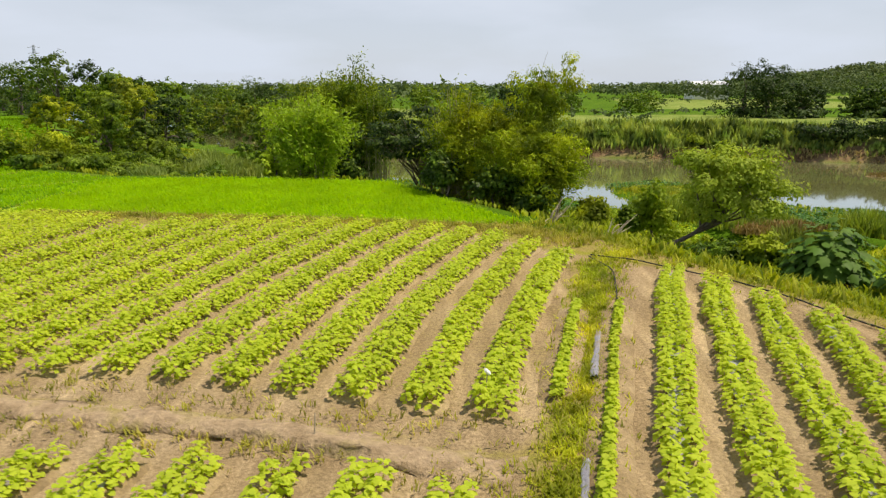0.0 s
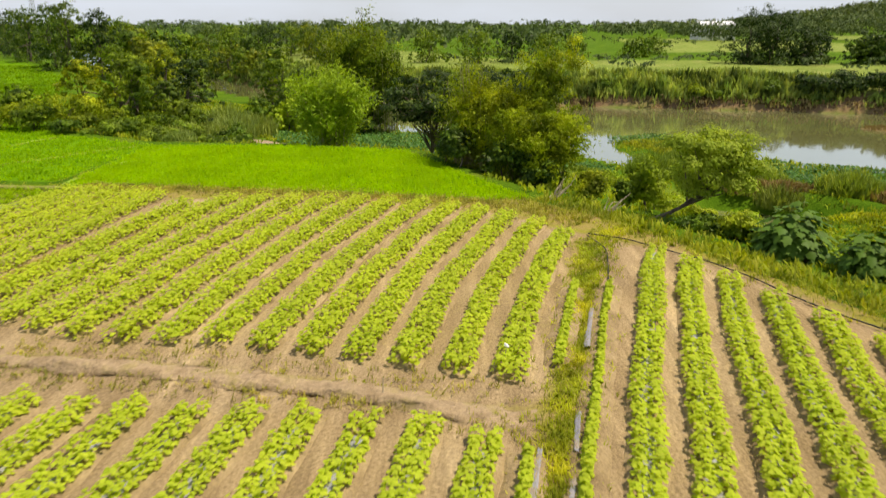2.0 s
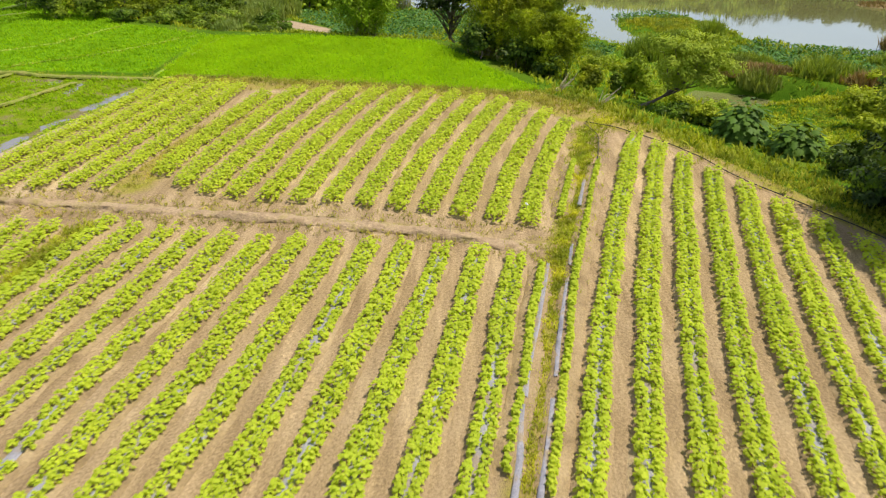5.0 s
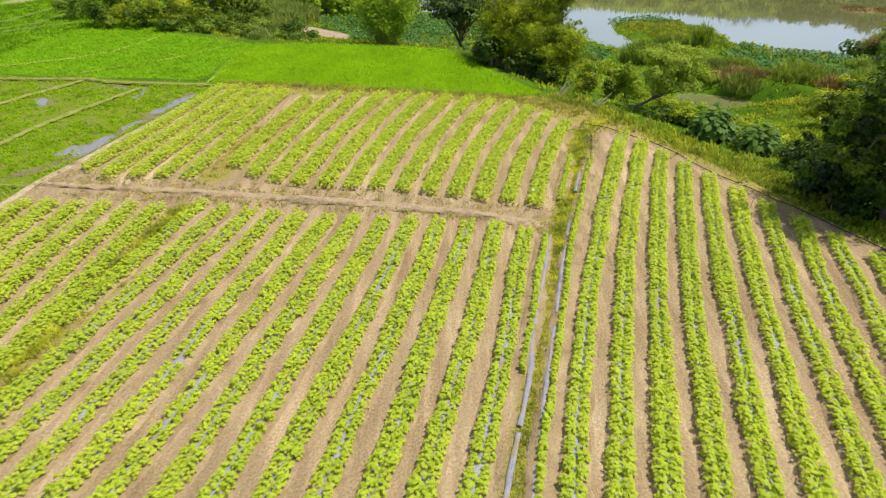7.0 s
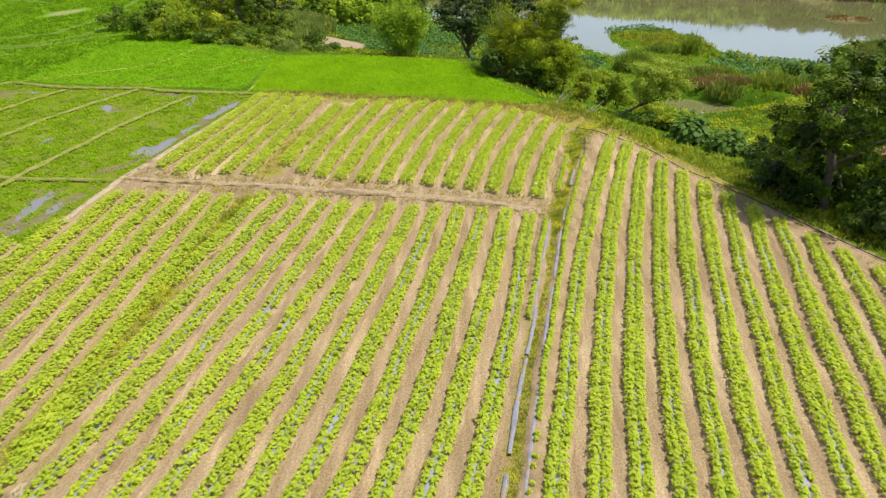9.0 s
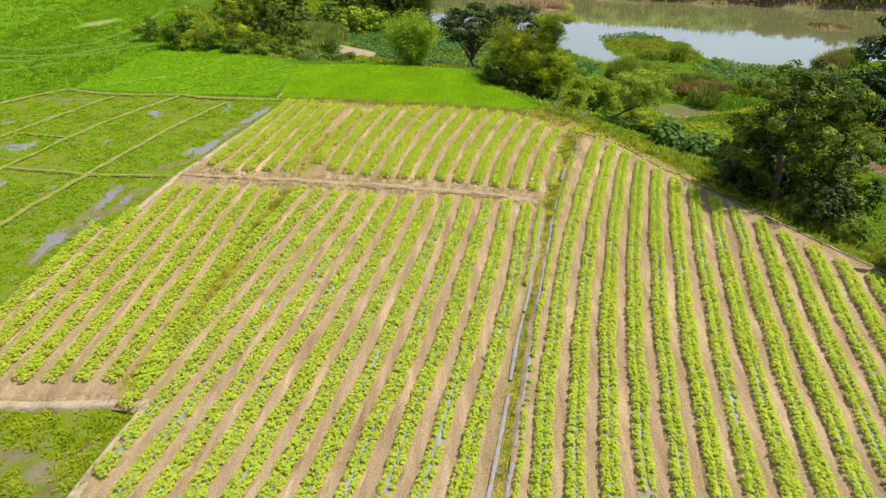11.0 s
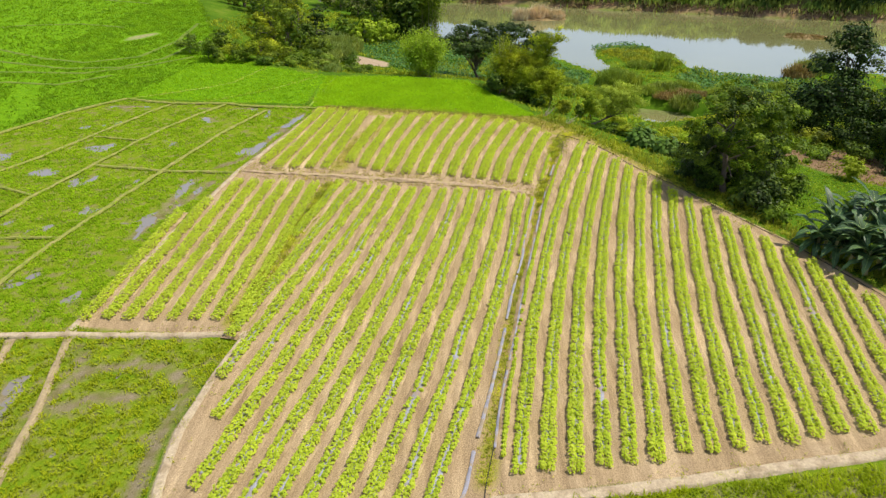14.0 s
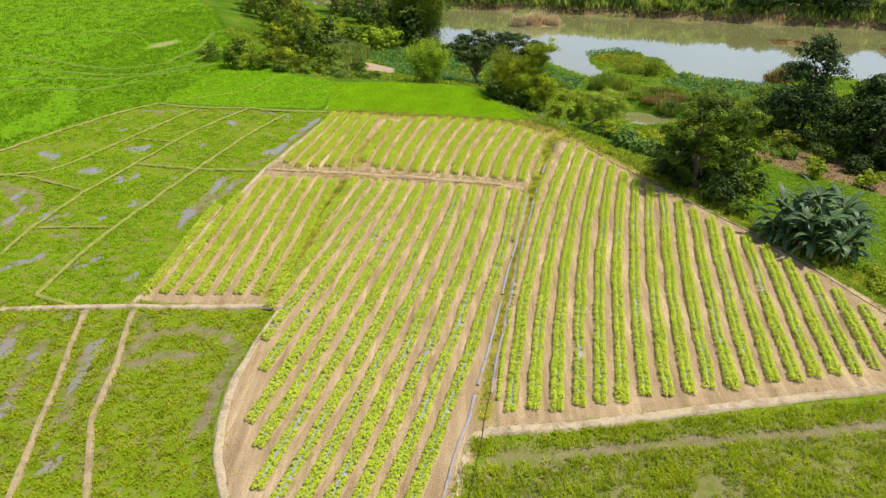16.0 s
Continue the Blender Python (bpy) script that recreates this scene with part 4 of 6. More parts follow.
def bamboo(at, h, w, leaf, count, culms, seed, label="dense bamboo clump with arching culms", lean=(0, 0), size=0.32, spread=0.3, full=0):
    """Culms that rise together and arch outwards, with sprays of narrow leaves along their upper part."""
    rng = np.random.RandomState(seed)
    tubes, P = [], []
    per = count // culms
    for k in range(culms):
        a = rng.uniform(0, 6.28)
        r0, r1 = w * spread * 0.5 * rng.uniform(0.1, 1.0), w / 2 * rng.uniform(0.25, 1.0)
        hh = h * rng.uniform(0.62, 1.0) * (1 - 0.22 * (r1 / (w / 2)))
        foot = np.array([r0 * math.cos(a), r0 * math.sin(a), -0.3])
        s = np.linspace(0, 1, 9)[:, None]
        out = np.array([math.cos(a), math.sin(a), 0]) * (r1 - r0) + np.array([lean[0], lean[1], 0]) * rng.uniform(0.5, 1.1)
        line = foot + out * s ** 1.8 + np.array([0, 0, 1.0]) * hh * (1.12 * s - 0.14 * s ** 3)
        tubes.append(tube_np(line, np.linspace(0.055, 0.012, 9), 5))
        u = rng.beta(2.2, 1.3, per)
        u = np.clip(0.1 + 0.92 * u, 0, 1)
        c = np.stack([np.interp(u, s[:, 0], line[:, j]) for j in range(3)], 1)
        knots = rng.randint(0, max(3, per // 22), per)
        shift = rng.normal(size=(max(3, per // 22), 3))[knots] * np.array([0.5, 0.5, 0.3]) * (h / 7) ** 0.5
        P.append(c + shift + rng.normal(size=(per, 3)) * 0.22)
    P = np.concatenate(P)
    if full:
        blobs = [(w * 0.5 * rng.uniform(0.15, 0.72) * math.cos(q * 2.4), w * 0.5 * rng.uniform(0.15, 0.72) * math.sin(q * 2.4), h * (0.14 + 0.66 * q / full), w * 0.24, w * 0.24, h * 0.17) for q in range(full)]
        extra, _ = crown_np(blobs, 0.01, 0.01, count, rng, 22, 0.3)
        P = np.concatenate([P[::2], extra[::4]])
    P = P[P[:, 2] > 0.15]
    N = unit(rng.normal(size=P.shape) * 0.6 + np.array([0, 0, 0.6]))
    along = np.stack([rng.normal(size=len(P)), rng.normal(size=len(P)), np.full(len(P), -0.8)], 1)
    return plant("bamboo_clump", label, "bamboo", "bamboo clumps", at, tubes, M_CULM, leaf_cards(P, N, size, size * 0.26, rng, 0.15, False, along), leaf)


def on(x, y):
    return (x, y, z_at(x, y))


# bamboo clumps at the plateau's edge and behind
bamboo(on(1.9, 39.9), 5.9, 5.4, L_DEEPBAMBOO, 21000, 34, 1, "dense olive bamboo clump at the paddy's edge", size=0.25, spread=0.6, full=14)
bamboo(on(4.7, 37.2), 5.0, 6.0, L_DEEPBAMBOO, 21000, 30, 2, "dense yellow-green bamboo clump at the paddy's edge", size=0.25, spread=0.6, full=14)

for k, (x, y, h, w) in enumerate([(0.2, 37.9, 2.9, 3.0), (2.6, 36.6, 2.6, 2.8), (-0.6, 39.6, 1.6, 2.0), (4.6, 35.0, 1.8, 2.2)]):
    shrub(on(x, y), h, w, L_DARK, 2200, 180 + k, 0.24, "dark green shrub at the foot of the bamboo", "shrubs on the bank")


def bamboo_plume(at, top, count, seed):
    """A leaning sheaf of bamboo, full of leaves up to its drooping tip."""
    rng = np.random.RandomState(seed)
    top = np.array(top, float)
    tubes, blobs = [], []
    for k in range(12):
        s = np.linspace(0, 1, 9)[:, None]
        end = top + rng.normal(size=3) * np.array([0.7, 0.5, 0.5])
        line = np.array([rng.uniform(-0.4, 0.4), rng.uniform(-0.4, 0.4), -0.3]) + (end + np.array([0, 0, 0.3])) * np.stack([s[:, 0] ** 1.5, s[:, 0], 1.08 * s[:, 0] - 0.08 * s[:, 0] ** 3], 1)
        tubes.append(tube_np(line, np.linspace(0.035, 0.006, 9), 5))
        for u in (0.35, 0.5, 0.62, 0.74, 0.86, 0.97):
            c = line[int(u * 8)] + rng.normal(size=3) * 0.25
            r = 1.15 - 0.4 * u
            blobs.append((c[0], c[1], c[2], r, r, r * 0.8))
    v, f = crown_np(blobs, 0.24, 0.06, count, rng, 9, 0.55, 0.4, 0.7)
    return plant("bamboo_clump", "tall yellowish bamboo leaning over the river", "bamboo", "bamboo clumps", at, tubes, M_CULM, (v, f), L_DEEPBAMBOO)


bamboo_plume(on(3.8, 40.0), (2.5, 0.4, 7.7), 22000, 3)
bamboo(on(1.0, 42.4), 7.4, 3.4, L_BAMBOO, 5600, 22, 4, "thin yellowish bamboo clump with bare culms", size=0.24)
bamboo(on(0.6, 40.2), 8.0, 3.0, L_BAMBOO, 1800, 20, 9, "thin yellowish bamboo clump with bare culms", size=0.3, spread=0.8)
bamboo(on(-8.8, 47.8), 6.7, 6.4, L_CANE, 17000, 40, 5, "feathery light-green bamboo clump beside the rice", size=0.36, spread=0.3)
bamboo(on(-13.5, 103), 19.0, 11, L_BAMBOO, 15000, 70, 6, "tall bamboo grove behind the marsh", size=0.6, spread=0.7)
bamboo(on(-12.6, 101), 15.0, 9, L_FERN, 10000, 40, 8, "tall bamboo grove behind the marsh", size=0.55, spread=0.6, full=8)
bamboo(on(-9.4, 100), 15.5, 6.5, L_FERN, 6500, 44, 7, "tall bamboo grove behind the marsh", size=0.55, spread=0.6)
broad_tree(on(-18.5, 99), 7.5, 6, L_FERN, 3000, 171, 0.0, 0.45, 12)
broad_tree(on(-13.5, 97), 8.0, 7, L_DARK, 3200, 172, -0.05, 0.6, 12)


def flat_tree(at, seed):
    """Spreading tree whose leaves lie in flat layers."""
    rng = np.random.RandomState(seed)
    blobs = []
    for z, r, n in ((4.6, 4.2, 12), (5.6, 4.6, 14), (6.6, 3.6, 11), (7.5, 1.9, 6)):
        for k in range(n):
            a = rng.uniform(0, 6.28)
            q = r * rng.uniform(0.35, 1.1)
            blobs.append((q * math.cos(a), q * math.sin(a), z + rng.uniform(-0.3, 0.3), rng.uniform(1.0, 1.5), rng.uniform(1.0, 1.5), 0.3))
    return plant("tree", "dark spreading tree with flat layers of leaves", "tree", "trees on the bank", at,
                 limbs_np((0.6, 0, -0.4), (0, 0, 3.0), [b[:3] for b in blobs], 0.16, rng), M_BARK, crown_np(blobs, 0.27, 0.16, 14000, rng, 12, 0.5, 1.1), L_SHADE)


flat_tree(on(-1.8, 58.5), 11)
flat_tree(on(3.4, 56.6), 12)


def leaning_tree(at, seed):
    """Feathery tree that leans out from the bank, its crown past its foot."""
    rng = np.random.RandomState(seed)
    blobs = []
    for k in range(30):
        a, q = rng.uniform(0, 6.28), 2.3 * rng.uniform(0.1, 1.0) ** 0.6
        blobs.append((3.2 + q * math.cos(a), q * math.sin(a) * 0.9, 2.3 + rng.uniform(-1.35, 1.75) * (1 - 0.4 * (q / 2.3) ** 2), 0.75, 0.75, 0.5))
    s = np.linspace(0, 1, 8)[:, None]
    bole = np.array([0, 0, -0.3]) + s * np.array([2.9, 0.1, 1.5]) + np.sin(s * math.pi) * np.array([0, 0.1, -0.22])
    chunks = [tube_np(bole, np.linspace(0.125, 0.07, 8), 8)]
    for b in blobs[::2]:
        st, tip, q = bole[rng.randint(4, 8)], np.array(b[:3]), np.linspace(0, 1, 6)[:, None]
        limb = st + (tip - st) * q + np.sin(q * math.pi) * np.array([0.2, 0, -0.12])
        chunks.append(tube_np(limb, np.linspace(0.06, 0.012, 6), 5))
    e = plant("tree", "leaning feathery-leaved tree at the field's corner", "tree", "trees on the bank", at, chunks[0], M_BARK,
              crown_np(blobs, 0.18, 0.09, 15000, rng, 24, 0.42, 0.7), L_FEATHER)
    stem = [c for c in e.children if c.name.startswith("trunk")][0]
    for v, f in chunks[1:]:
        piece("limb", mesh_np("limb", v, f, True), M_BARK, stem)
    return e


leaning_tree(on(9.3, 30.8), 13)
shrub(on(10.3, 34.5), 3.6, 2.3, L_LIGHT, 2200, 14, 0.26, "small young tree with drooping leaves")
shrub(on(9.0, 34.0), 1.6, 1.4, L_MID, 900, 15, 0.25)


def big_leaf_shrub(at, h, w, count, seed, size=0.42):
    """Shrub of large lobed leaves on stout stems."""
    rng = np.random.RandomState(seed)
    n = count
    d = unit(rng.normal(size=(n, 3)) * np.array([1, 1, 0.8]) + np.array([0, 0, 0.35]))
    d[:, 2] = np.abs(d[:, 2])
    pos = d * np.array([w / 2, w / 2, h]) * rng.uniform(0.55, 1.05, n)[:, None]
    N = unit(d * 0.8 + np.array([0, 0, 0.8]) + rng.normal(size=(n, 3)) * 0.25)
    out = d * np.array([1, 1, 0]) + np.array([0, 0, -0.45])
    stems = joined([tube_np(np.array([[0, 0, -0.3], p * 0.5 + np.array([0, 0, 0.1]), p]), np.array([0.04, 0.03, 0.012]), 5) for p in pos[:26]])
    inner = np.linalg.norm(pos / np.array([w / 2, w / 2, h]), axis=1) < 0.84
    e = plant("shrub", "fig-like shrub with large lobed leaves", "shrub", "shrubs on the bank", at, stems, M_BARK, leaf_cards(pos[inner], N[inner], size, size * 0.85, rng, 0.25, True, out[inner]), L_BIG)
    for p, nn, o in list(zip(pos[~inner], N[~inner], out[~inner]))[:150]:
        z = Vector(nn).normalized()
        x = (Vector(o) - z * z.dot(Vector(o))).normalized()
        k = size * rng.uniform(0.75, 1.25)
        ob = new("leaf", LOBED)
        ob.parent = e
        ob.matrix_basis = Matrix.Translation(p) @ Matrix((x, z.cross(x), z)).transposed().to_4x4() @ Matrix.Diagonal((k, k, k, 1))
    return e


def lobed_leaf():
    """A five-lobed leaf of unit length, folded along its midrib."""
    rim = [(-0.45, 0), (-0.36, 0.2), (-0.22, 0.46), (-0.02, 0.3), (0.16, 0.44), (0.24, 0.2), (0.58, 0), (0.24, -0.2), (0.16, -0.44), (-0.02, -0.3), (-0.22, -0.46), (-0.36, -0.2)]
    v = np.array([(x, y, -0.22 * abs(y) - 0.18 * max(x, 0) ** 1.5) for x, y in rim] + [(0, 0, 0)])
    f = np.array([[12, k, (k + 1) % 12] for k in range(12)])
    me = mesh_np("leaf", v, f)
    me.materials.append(L_BIG)
    return me


LOBED = lobed_leaf()
big_leaf_shrub(on(13.5, 24.2), 2.3, 3.2, 560, 16, 0.44)
big_leaf_shrub(on(15.2, 21.6), 1.9, 2.8, 420, 17, 0.42)
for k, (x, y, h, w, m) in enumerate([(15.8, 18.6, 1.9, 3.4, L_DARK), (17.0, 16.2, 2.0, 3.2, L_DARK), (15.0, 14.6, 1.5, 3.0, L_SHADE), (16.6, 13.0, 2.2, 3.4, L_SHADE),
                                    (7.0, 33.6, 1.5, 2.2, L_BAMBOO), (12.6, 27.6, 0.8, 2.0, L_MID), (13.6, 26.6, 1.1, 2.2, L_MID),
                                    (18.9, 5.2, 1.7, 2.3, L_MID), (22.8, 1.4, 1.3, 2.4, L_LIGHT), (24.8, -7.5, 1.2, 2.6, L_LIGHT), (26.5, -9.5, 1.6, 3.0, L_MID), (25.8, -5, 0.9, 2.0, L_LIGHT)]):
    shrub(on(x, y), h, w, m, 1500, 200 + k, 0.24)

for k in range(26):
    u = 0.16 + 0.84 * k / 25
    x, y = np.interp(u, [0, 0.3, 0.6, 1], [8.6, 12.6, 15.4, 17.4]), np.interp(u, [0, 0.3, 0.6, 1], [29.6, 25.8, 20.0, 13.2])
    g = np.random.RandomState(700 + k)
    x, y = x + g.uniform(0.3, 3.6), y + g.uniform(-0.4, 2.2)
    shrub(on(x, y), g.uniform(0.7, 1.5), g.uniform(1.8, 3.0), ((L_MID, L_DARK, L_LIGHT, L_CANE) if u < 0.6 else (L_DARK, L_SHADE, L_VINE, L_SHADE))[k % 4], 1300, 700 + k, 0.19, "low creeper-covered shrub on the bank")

# weeds and low shrubs between the bank and the marsh
for k in range(46):
    g = np.random.RandomState(760 + k)
    y = g.uniform(21, 60)
    x = np.interp(y, [20, 30, 40, 60], [15.5, 11, 9.5, 6]) + g.uniform(1.0, 18)
    if signed(np.array([x]), np.array([y]), POND)[0] > 2 and not (15.5 < x < 29 and 32 < y < 58) and signed(np.array([x]), np.array([y]), BARE)[0] > 1:
        shrub(on(x, y), g.uniform(0.6, 1.5), g.uniform(1.8, 3.4), (L_MID, L_LIGHT, L_CANE, L_LIGHT, L_CANE)[k % 5], 900, 760 + k, 0.2, "low weedy shrub between bank and marsh", "weedy shrubs", 5)

# the big vine-hung tree beside the field and its neighbours
broad_tree(on(17.0, 10.8), 9.4, 8.6, L_VINE, 21000, 21, 0.0, 0.22, 20, "big dark tree hung with vines beside the field", sub=9)
broad_tree(on(20.8, 12.6), 8.4, 7.4, L_FERN, 14000, 22, 0.0, 0.23, 15, "big green tree hung with vines beside the field", sub=9)
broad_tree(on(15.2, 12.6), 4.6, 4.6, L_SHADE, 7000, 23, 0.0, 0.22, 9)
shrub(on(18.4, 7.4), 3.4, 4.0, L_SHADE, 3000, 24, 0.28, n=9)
shrub(on(20.8, 8.6), 3.6, 3.6, L_MID, 2600, 25, 0.28, n=9)


def conical_tree(at, h, w, seed):
    rng = np.random.RandomState(seed)
    blobs = []
    for k in range(40):
        u = rng.uniform(-0.02, 1)
        a, r = rng.uniform(0, 6.28), w / 2 * (1 - max(u, 0)) ** 0.75 * rng.uniform(0.3, 0.95)
        s = w * (0.125 + 0.09 * (1 - u))
        blobs.append((r * math.cos(a), r * math.sin(a), h * (0.08 + 0.86 * u), s, s, s * 0.7))
    return plant("tree", "tall dark cone-shaped tree with glossy leaves", "tree", "trees on the bank", at,
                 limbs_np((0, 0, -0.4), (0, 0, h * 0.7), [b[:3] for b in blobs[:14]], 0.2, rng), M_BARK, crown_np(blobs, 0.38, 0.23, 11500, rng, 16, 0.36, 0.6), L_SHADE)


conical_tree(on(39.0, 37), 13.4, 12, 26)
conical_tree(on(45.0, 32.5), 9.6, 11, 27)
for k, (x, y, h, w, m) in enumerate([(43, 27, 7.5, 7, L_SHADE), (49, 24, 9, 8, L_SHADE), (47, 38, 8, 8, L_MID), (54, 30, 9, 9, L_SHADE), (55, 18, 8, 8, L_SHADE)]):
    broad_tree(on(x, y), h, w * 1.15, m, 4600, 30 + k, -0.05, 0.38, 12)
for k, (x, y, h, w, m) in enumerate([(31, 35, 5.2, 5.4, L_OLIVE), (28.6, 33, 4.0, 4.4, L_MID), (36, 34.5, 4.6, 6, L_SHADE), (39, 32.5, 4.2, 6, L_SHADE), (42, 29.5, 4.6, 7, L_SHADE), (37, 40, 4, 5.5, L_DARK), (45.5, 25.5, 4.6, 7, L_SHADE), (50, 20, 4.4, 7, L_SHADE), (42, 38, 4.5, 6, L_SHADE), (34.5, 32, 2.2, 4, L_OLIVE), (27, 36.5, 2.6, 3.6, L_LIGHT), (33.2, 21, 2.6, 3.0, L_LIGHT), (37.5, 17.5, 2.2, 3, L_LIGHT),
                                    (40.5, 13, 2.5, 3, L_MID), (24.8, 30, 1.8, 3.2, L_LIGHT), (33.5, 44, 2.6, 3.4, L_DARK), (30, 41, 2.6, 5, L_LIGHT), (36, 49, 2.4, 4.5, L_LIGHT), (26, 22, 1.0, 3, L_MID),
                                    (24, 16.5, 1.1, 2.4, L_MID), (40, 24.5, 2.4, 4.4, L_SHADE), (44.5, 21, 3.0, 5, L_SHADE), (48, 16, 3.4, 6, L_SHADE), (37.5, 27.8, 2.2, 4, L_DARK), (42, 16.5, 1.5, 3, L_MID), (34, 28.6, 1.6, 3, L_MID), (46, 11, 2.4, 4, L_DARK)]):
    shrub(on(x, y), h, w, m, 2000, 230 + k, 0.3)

# hedge and trees at the western edge
HEDGE = [(-38, 54, 3.0, 4.2, L_FERN), (-34.6, 53.6, 2.6, 4.2, L_DEEPBAMBOO), (-33, 52.4, 2.0, 3.4, L_FERN), (-31.2, 54.2, 3.2, 4.6, L_DEEPBAMBOO), (-29.6, 53.2, 1.7, 2.6, L_OLIVE), (-28.2, 55.2, 2.7, 4, L_DEEPBAMBOO), (-26.8, 54, 1.8, 3, L_FERN), (-25.6, 56.2, 2.4, 3.6, L_FERN), (-36.4, 52.4, 1.5, 2.6, L_FERN), (-24.2, 54.6, 1.6, 2.4, L_FERN), (-30, 51.2, 1.1, 3.4, L_MID),
         (-27, 50.8, 1.0, 4, L_MID), (-23.5, 52.5, 1.4, 3.6, L_MID), (-22.5, 56.5, 2.6, 3.6, L_MID), (-20.2, 60, 2.4, 3.4, L_MID), (-24.5, 61, 3.6, 4.2, L_MID), (-42, 58, 2.8, 4, L_MID),
         (-19, 53, 1.0, 3, L_MID), (-16.5, 50.5, 0.9, 3, L_MID)]
for k, (x, y, h, w, m) in enumerate(HEDGE):
    shrub(on(x, y), h, w, m, 2300, 260 + k, 0.23, "overgrown hedge shrub at the paddy's edge", "hedge shrubs")
WEST = [(-37.5, 58.5, 2.6, 4, L_FERN), (-32.5, 60, 5.6, 4.4, L_BAMBOO), (-28.6, 61.5, 6.4, 4.4, L_FERN), (-26.0, 63, 5.0, 3.6, L_DARK), (-25.0, 66, 7.4, 4.6, L_SHADE), (-31.5, 66, 7.4, 5.4, L_FERN), (-29, 70, 8.2, 5.4, L_BAMBOO), (-24.2, 60.6, 3.4, 3.4, L_MID),
        (-30.5, 74, 7.4, 5, L_SHADE), (-33, 77, 8.8, 6, L_OLIVE), (-36, 80, 9.4, 6, L_FERN), (-24.5, 89, 3.2, 5, L_FERN), (-35.5, 86, 9, 6, L_OLIVE), (-38, 94, 10.5, 6.4, L_DARK), (-20.5, 88, 4.2, 5, L_CANE), (-17.5, 92, 3.4, 5, L_CANE),
        (-47, 108, 10, 7, L_OLIVE), (-43, 102, 9.5, 7, L_FERN), (-62, 128, 12, 8, L_SHADE), (-40, 108, 10.5, 7, L_FERN), (-66, 125, 12, 9, L_DARK), (-74, 135, 11, 9, L_DARK), (-80, 150, 10.5, 9, L_FERN),
        (-90, 155, 10.5, 10, L_DARK), (-60, 132, 12, 10, L_FERN), (-50, 122, 10.5, 8, L_OLIVE), (-31, 132, 9, 8, L_FERN), (-100, 172, 11, 11, L_DARK), (-112, 185, 11, 11, L_SHADE),
        (-70, 148, 11, 10, L_OLIVE), (-58, 140, 10, 9, L_FERN), (-21, 112, 8.5, 7, L_DARK), (-130, 200, 12, 12, L_FERN), (-34, 137, 9, 8, L_DARK), (-26, 122, 7, 7, L_DARK),
        (-70, 236, 9.5, 11, L_FERN), (-78, 240, 10.5, 12, L_DARK), (-58, 240, 9, 11, L_SHADE), (-50, 232, 9, 10, L_FERN), (-42, 222, 8.5, 9, L_DARK), (-80, 236, 11, 12, L_OLIVE), (-64, 244, 11, 12, L_DARK), (-34, 190, 8.5, 9, L_OLIVE), (-46, 240, 10, 12, L_OLIVE), (-28, 172, 8, 9, L_DARK), (-92, 250, 12, 13, L_FERN)]
for k, (x, y, h, w, m) in enumerate(WEST):
    broad_tree(on(x, y), h, w * 1.2, m, 5200 if y < 75 else 2600, 300 + k, -0.06, 0.25 if y < 75 else 0.5, 12, "leafy tree of the western riverside wood", "western wood", sub=13)


for k, (x, y, h, w, m) in enumerate([(-56, 197, 6, 9, L_FERN), (-62, 206, 8, 10, L_OLIVE), (-68, 213, 7, 10, L_DARK), (-74, 222, 8, 11, L_FERN), (-58, 212, 6, 9, L_DARK), (-66, 222, 9, 11, L_FERN), (-50, 190, 5, 8, L_OLIVE), (-78, 228, 8, 11, L_SHADE), (-84, 236, 9, 12, L_OLIVE), (-44, 183, 5, 8, L_FERN)]):
    broad_tree(on(x, y), h, w * 1.2, m, 1600, 360 + k, -0.06, 0.7, 10, "leafy tree at the bend of the river", "trees at the river bend", sub=13)


# ---- banana plants beside the field ----
def banana_leaf_np(length, width, rise, bend, rng):
    """An arching blade in two halves with a sunken midrib and a few tears."""
    n = 12
    s = np.linspace(0, 1, n)
    cx = length * (s - 0.18 * bend * s ** 2)
    cz = rise * length * s - bend * length * 0.62 * s ** 2.1
    w = width * 0.5 * np.sin(np.clip(s * 1.02 + 0.06, 0, 1) * math.pi) ** 0.55
    torn = 1 - 0.35 * (rng.uniform(size=(n, 2)) < 0.22)
    left = np.stack([cx, w * torn[:, 0], cz + 0.18 * w], 1)
    mid = np.stack([cx, 0 * s, cz], 1)
    right = np.stack([cx, -w * torn[:, 1], cz + 0.18 * w], 1)
    v = np.stack([left, mid, right], 1).reshape(-1, 3)
    f = []
    for i in range(n - 1):
        a = i * 3
        f += [[a, a + 1, a + 4, a + 3], [a + 1, a + 2, a + 5, a + 4]]
    return v, np.array(f)


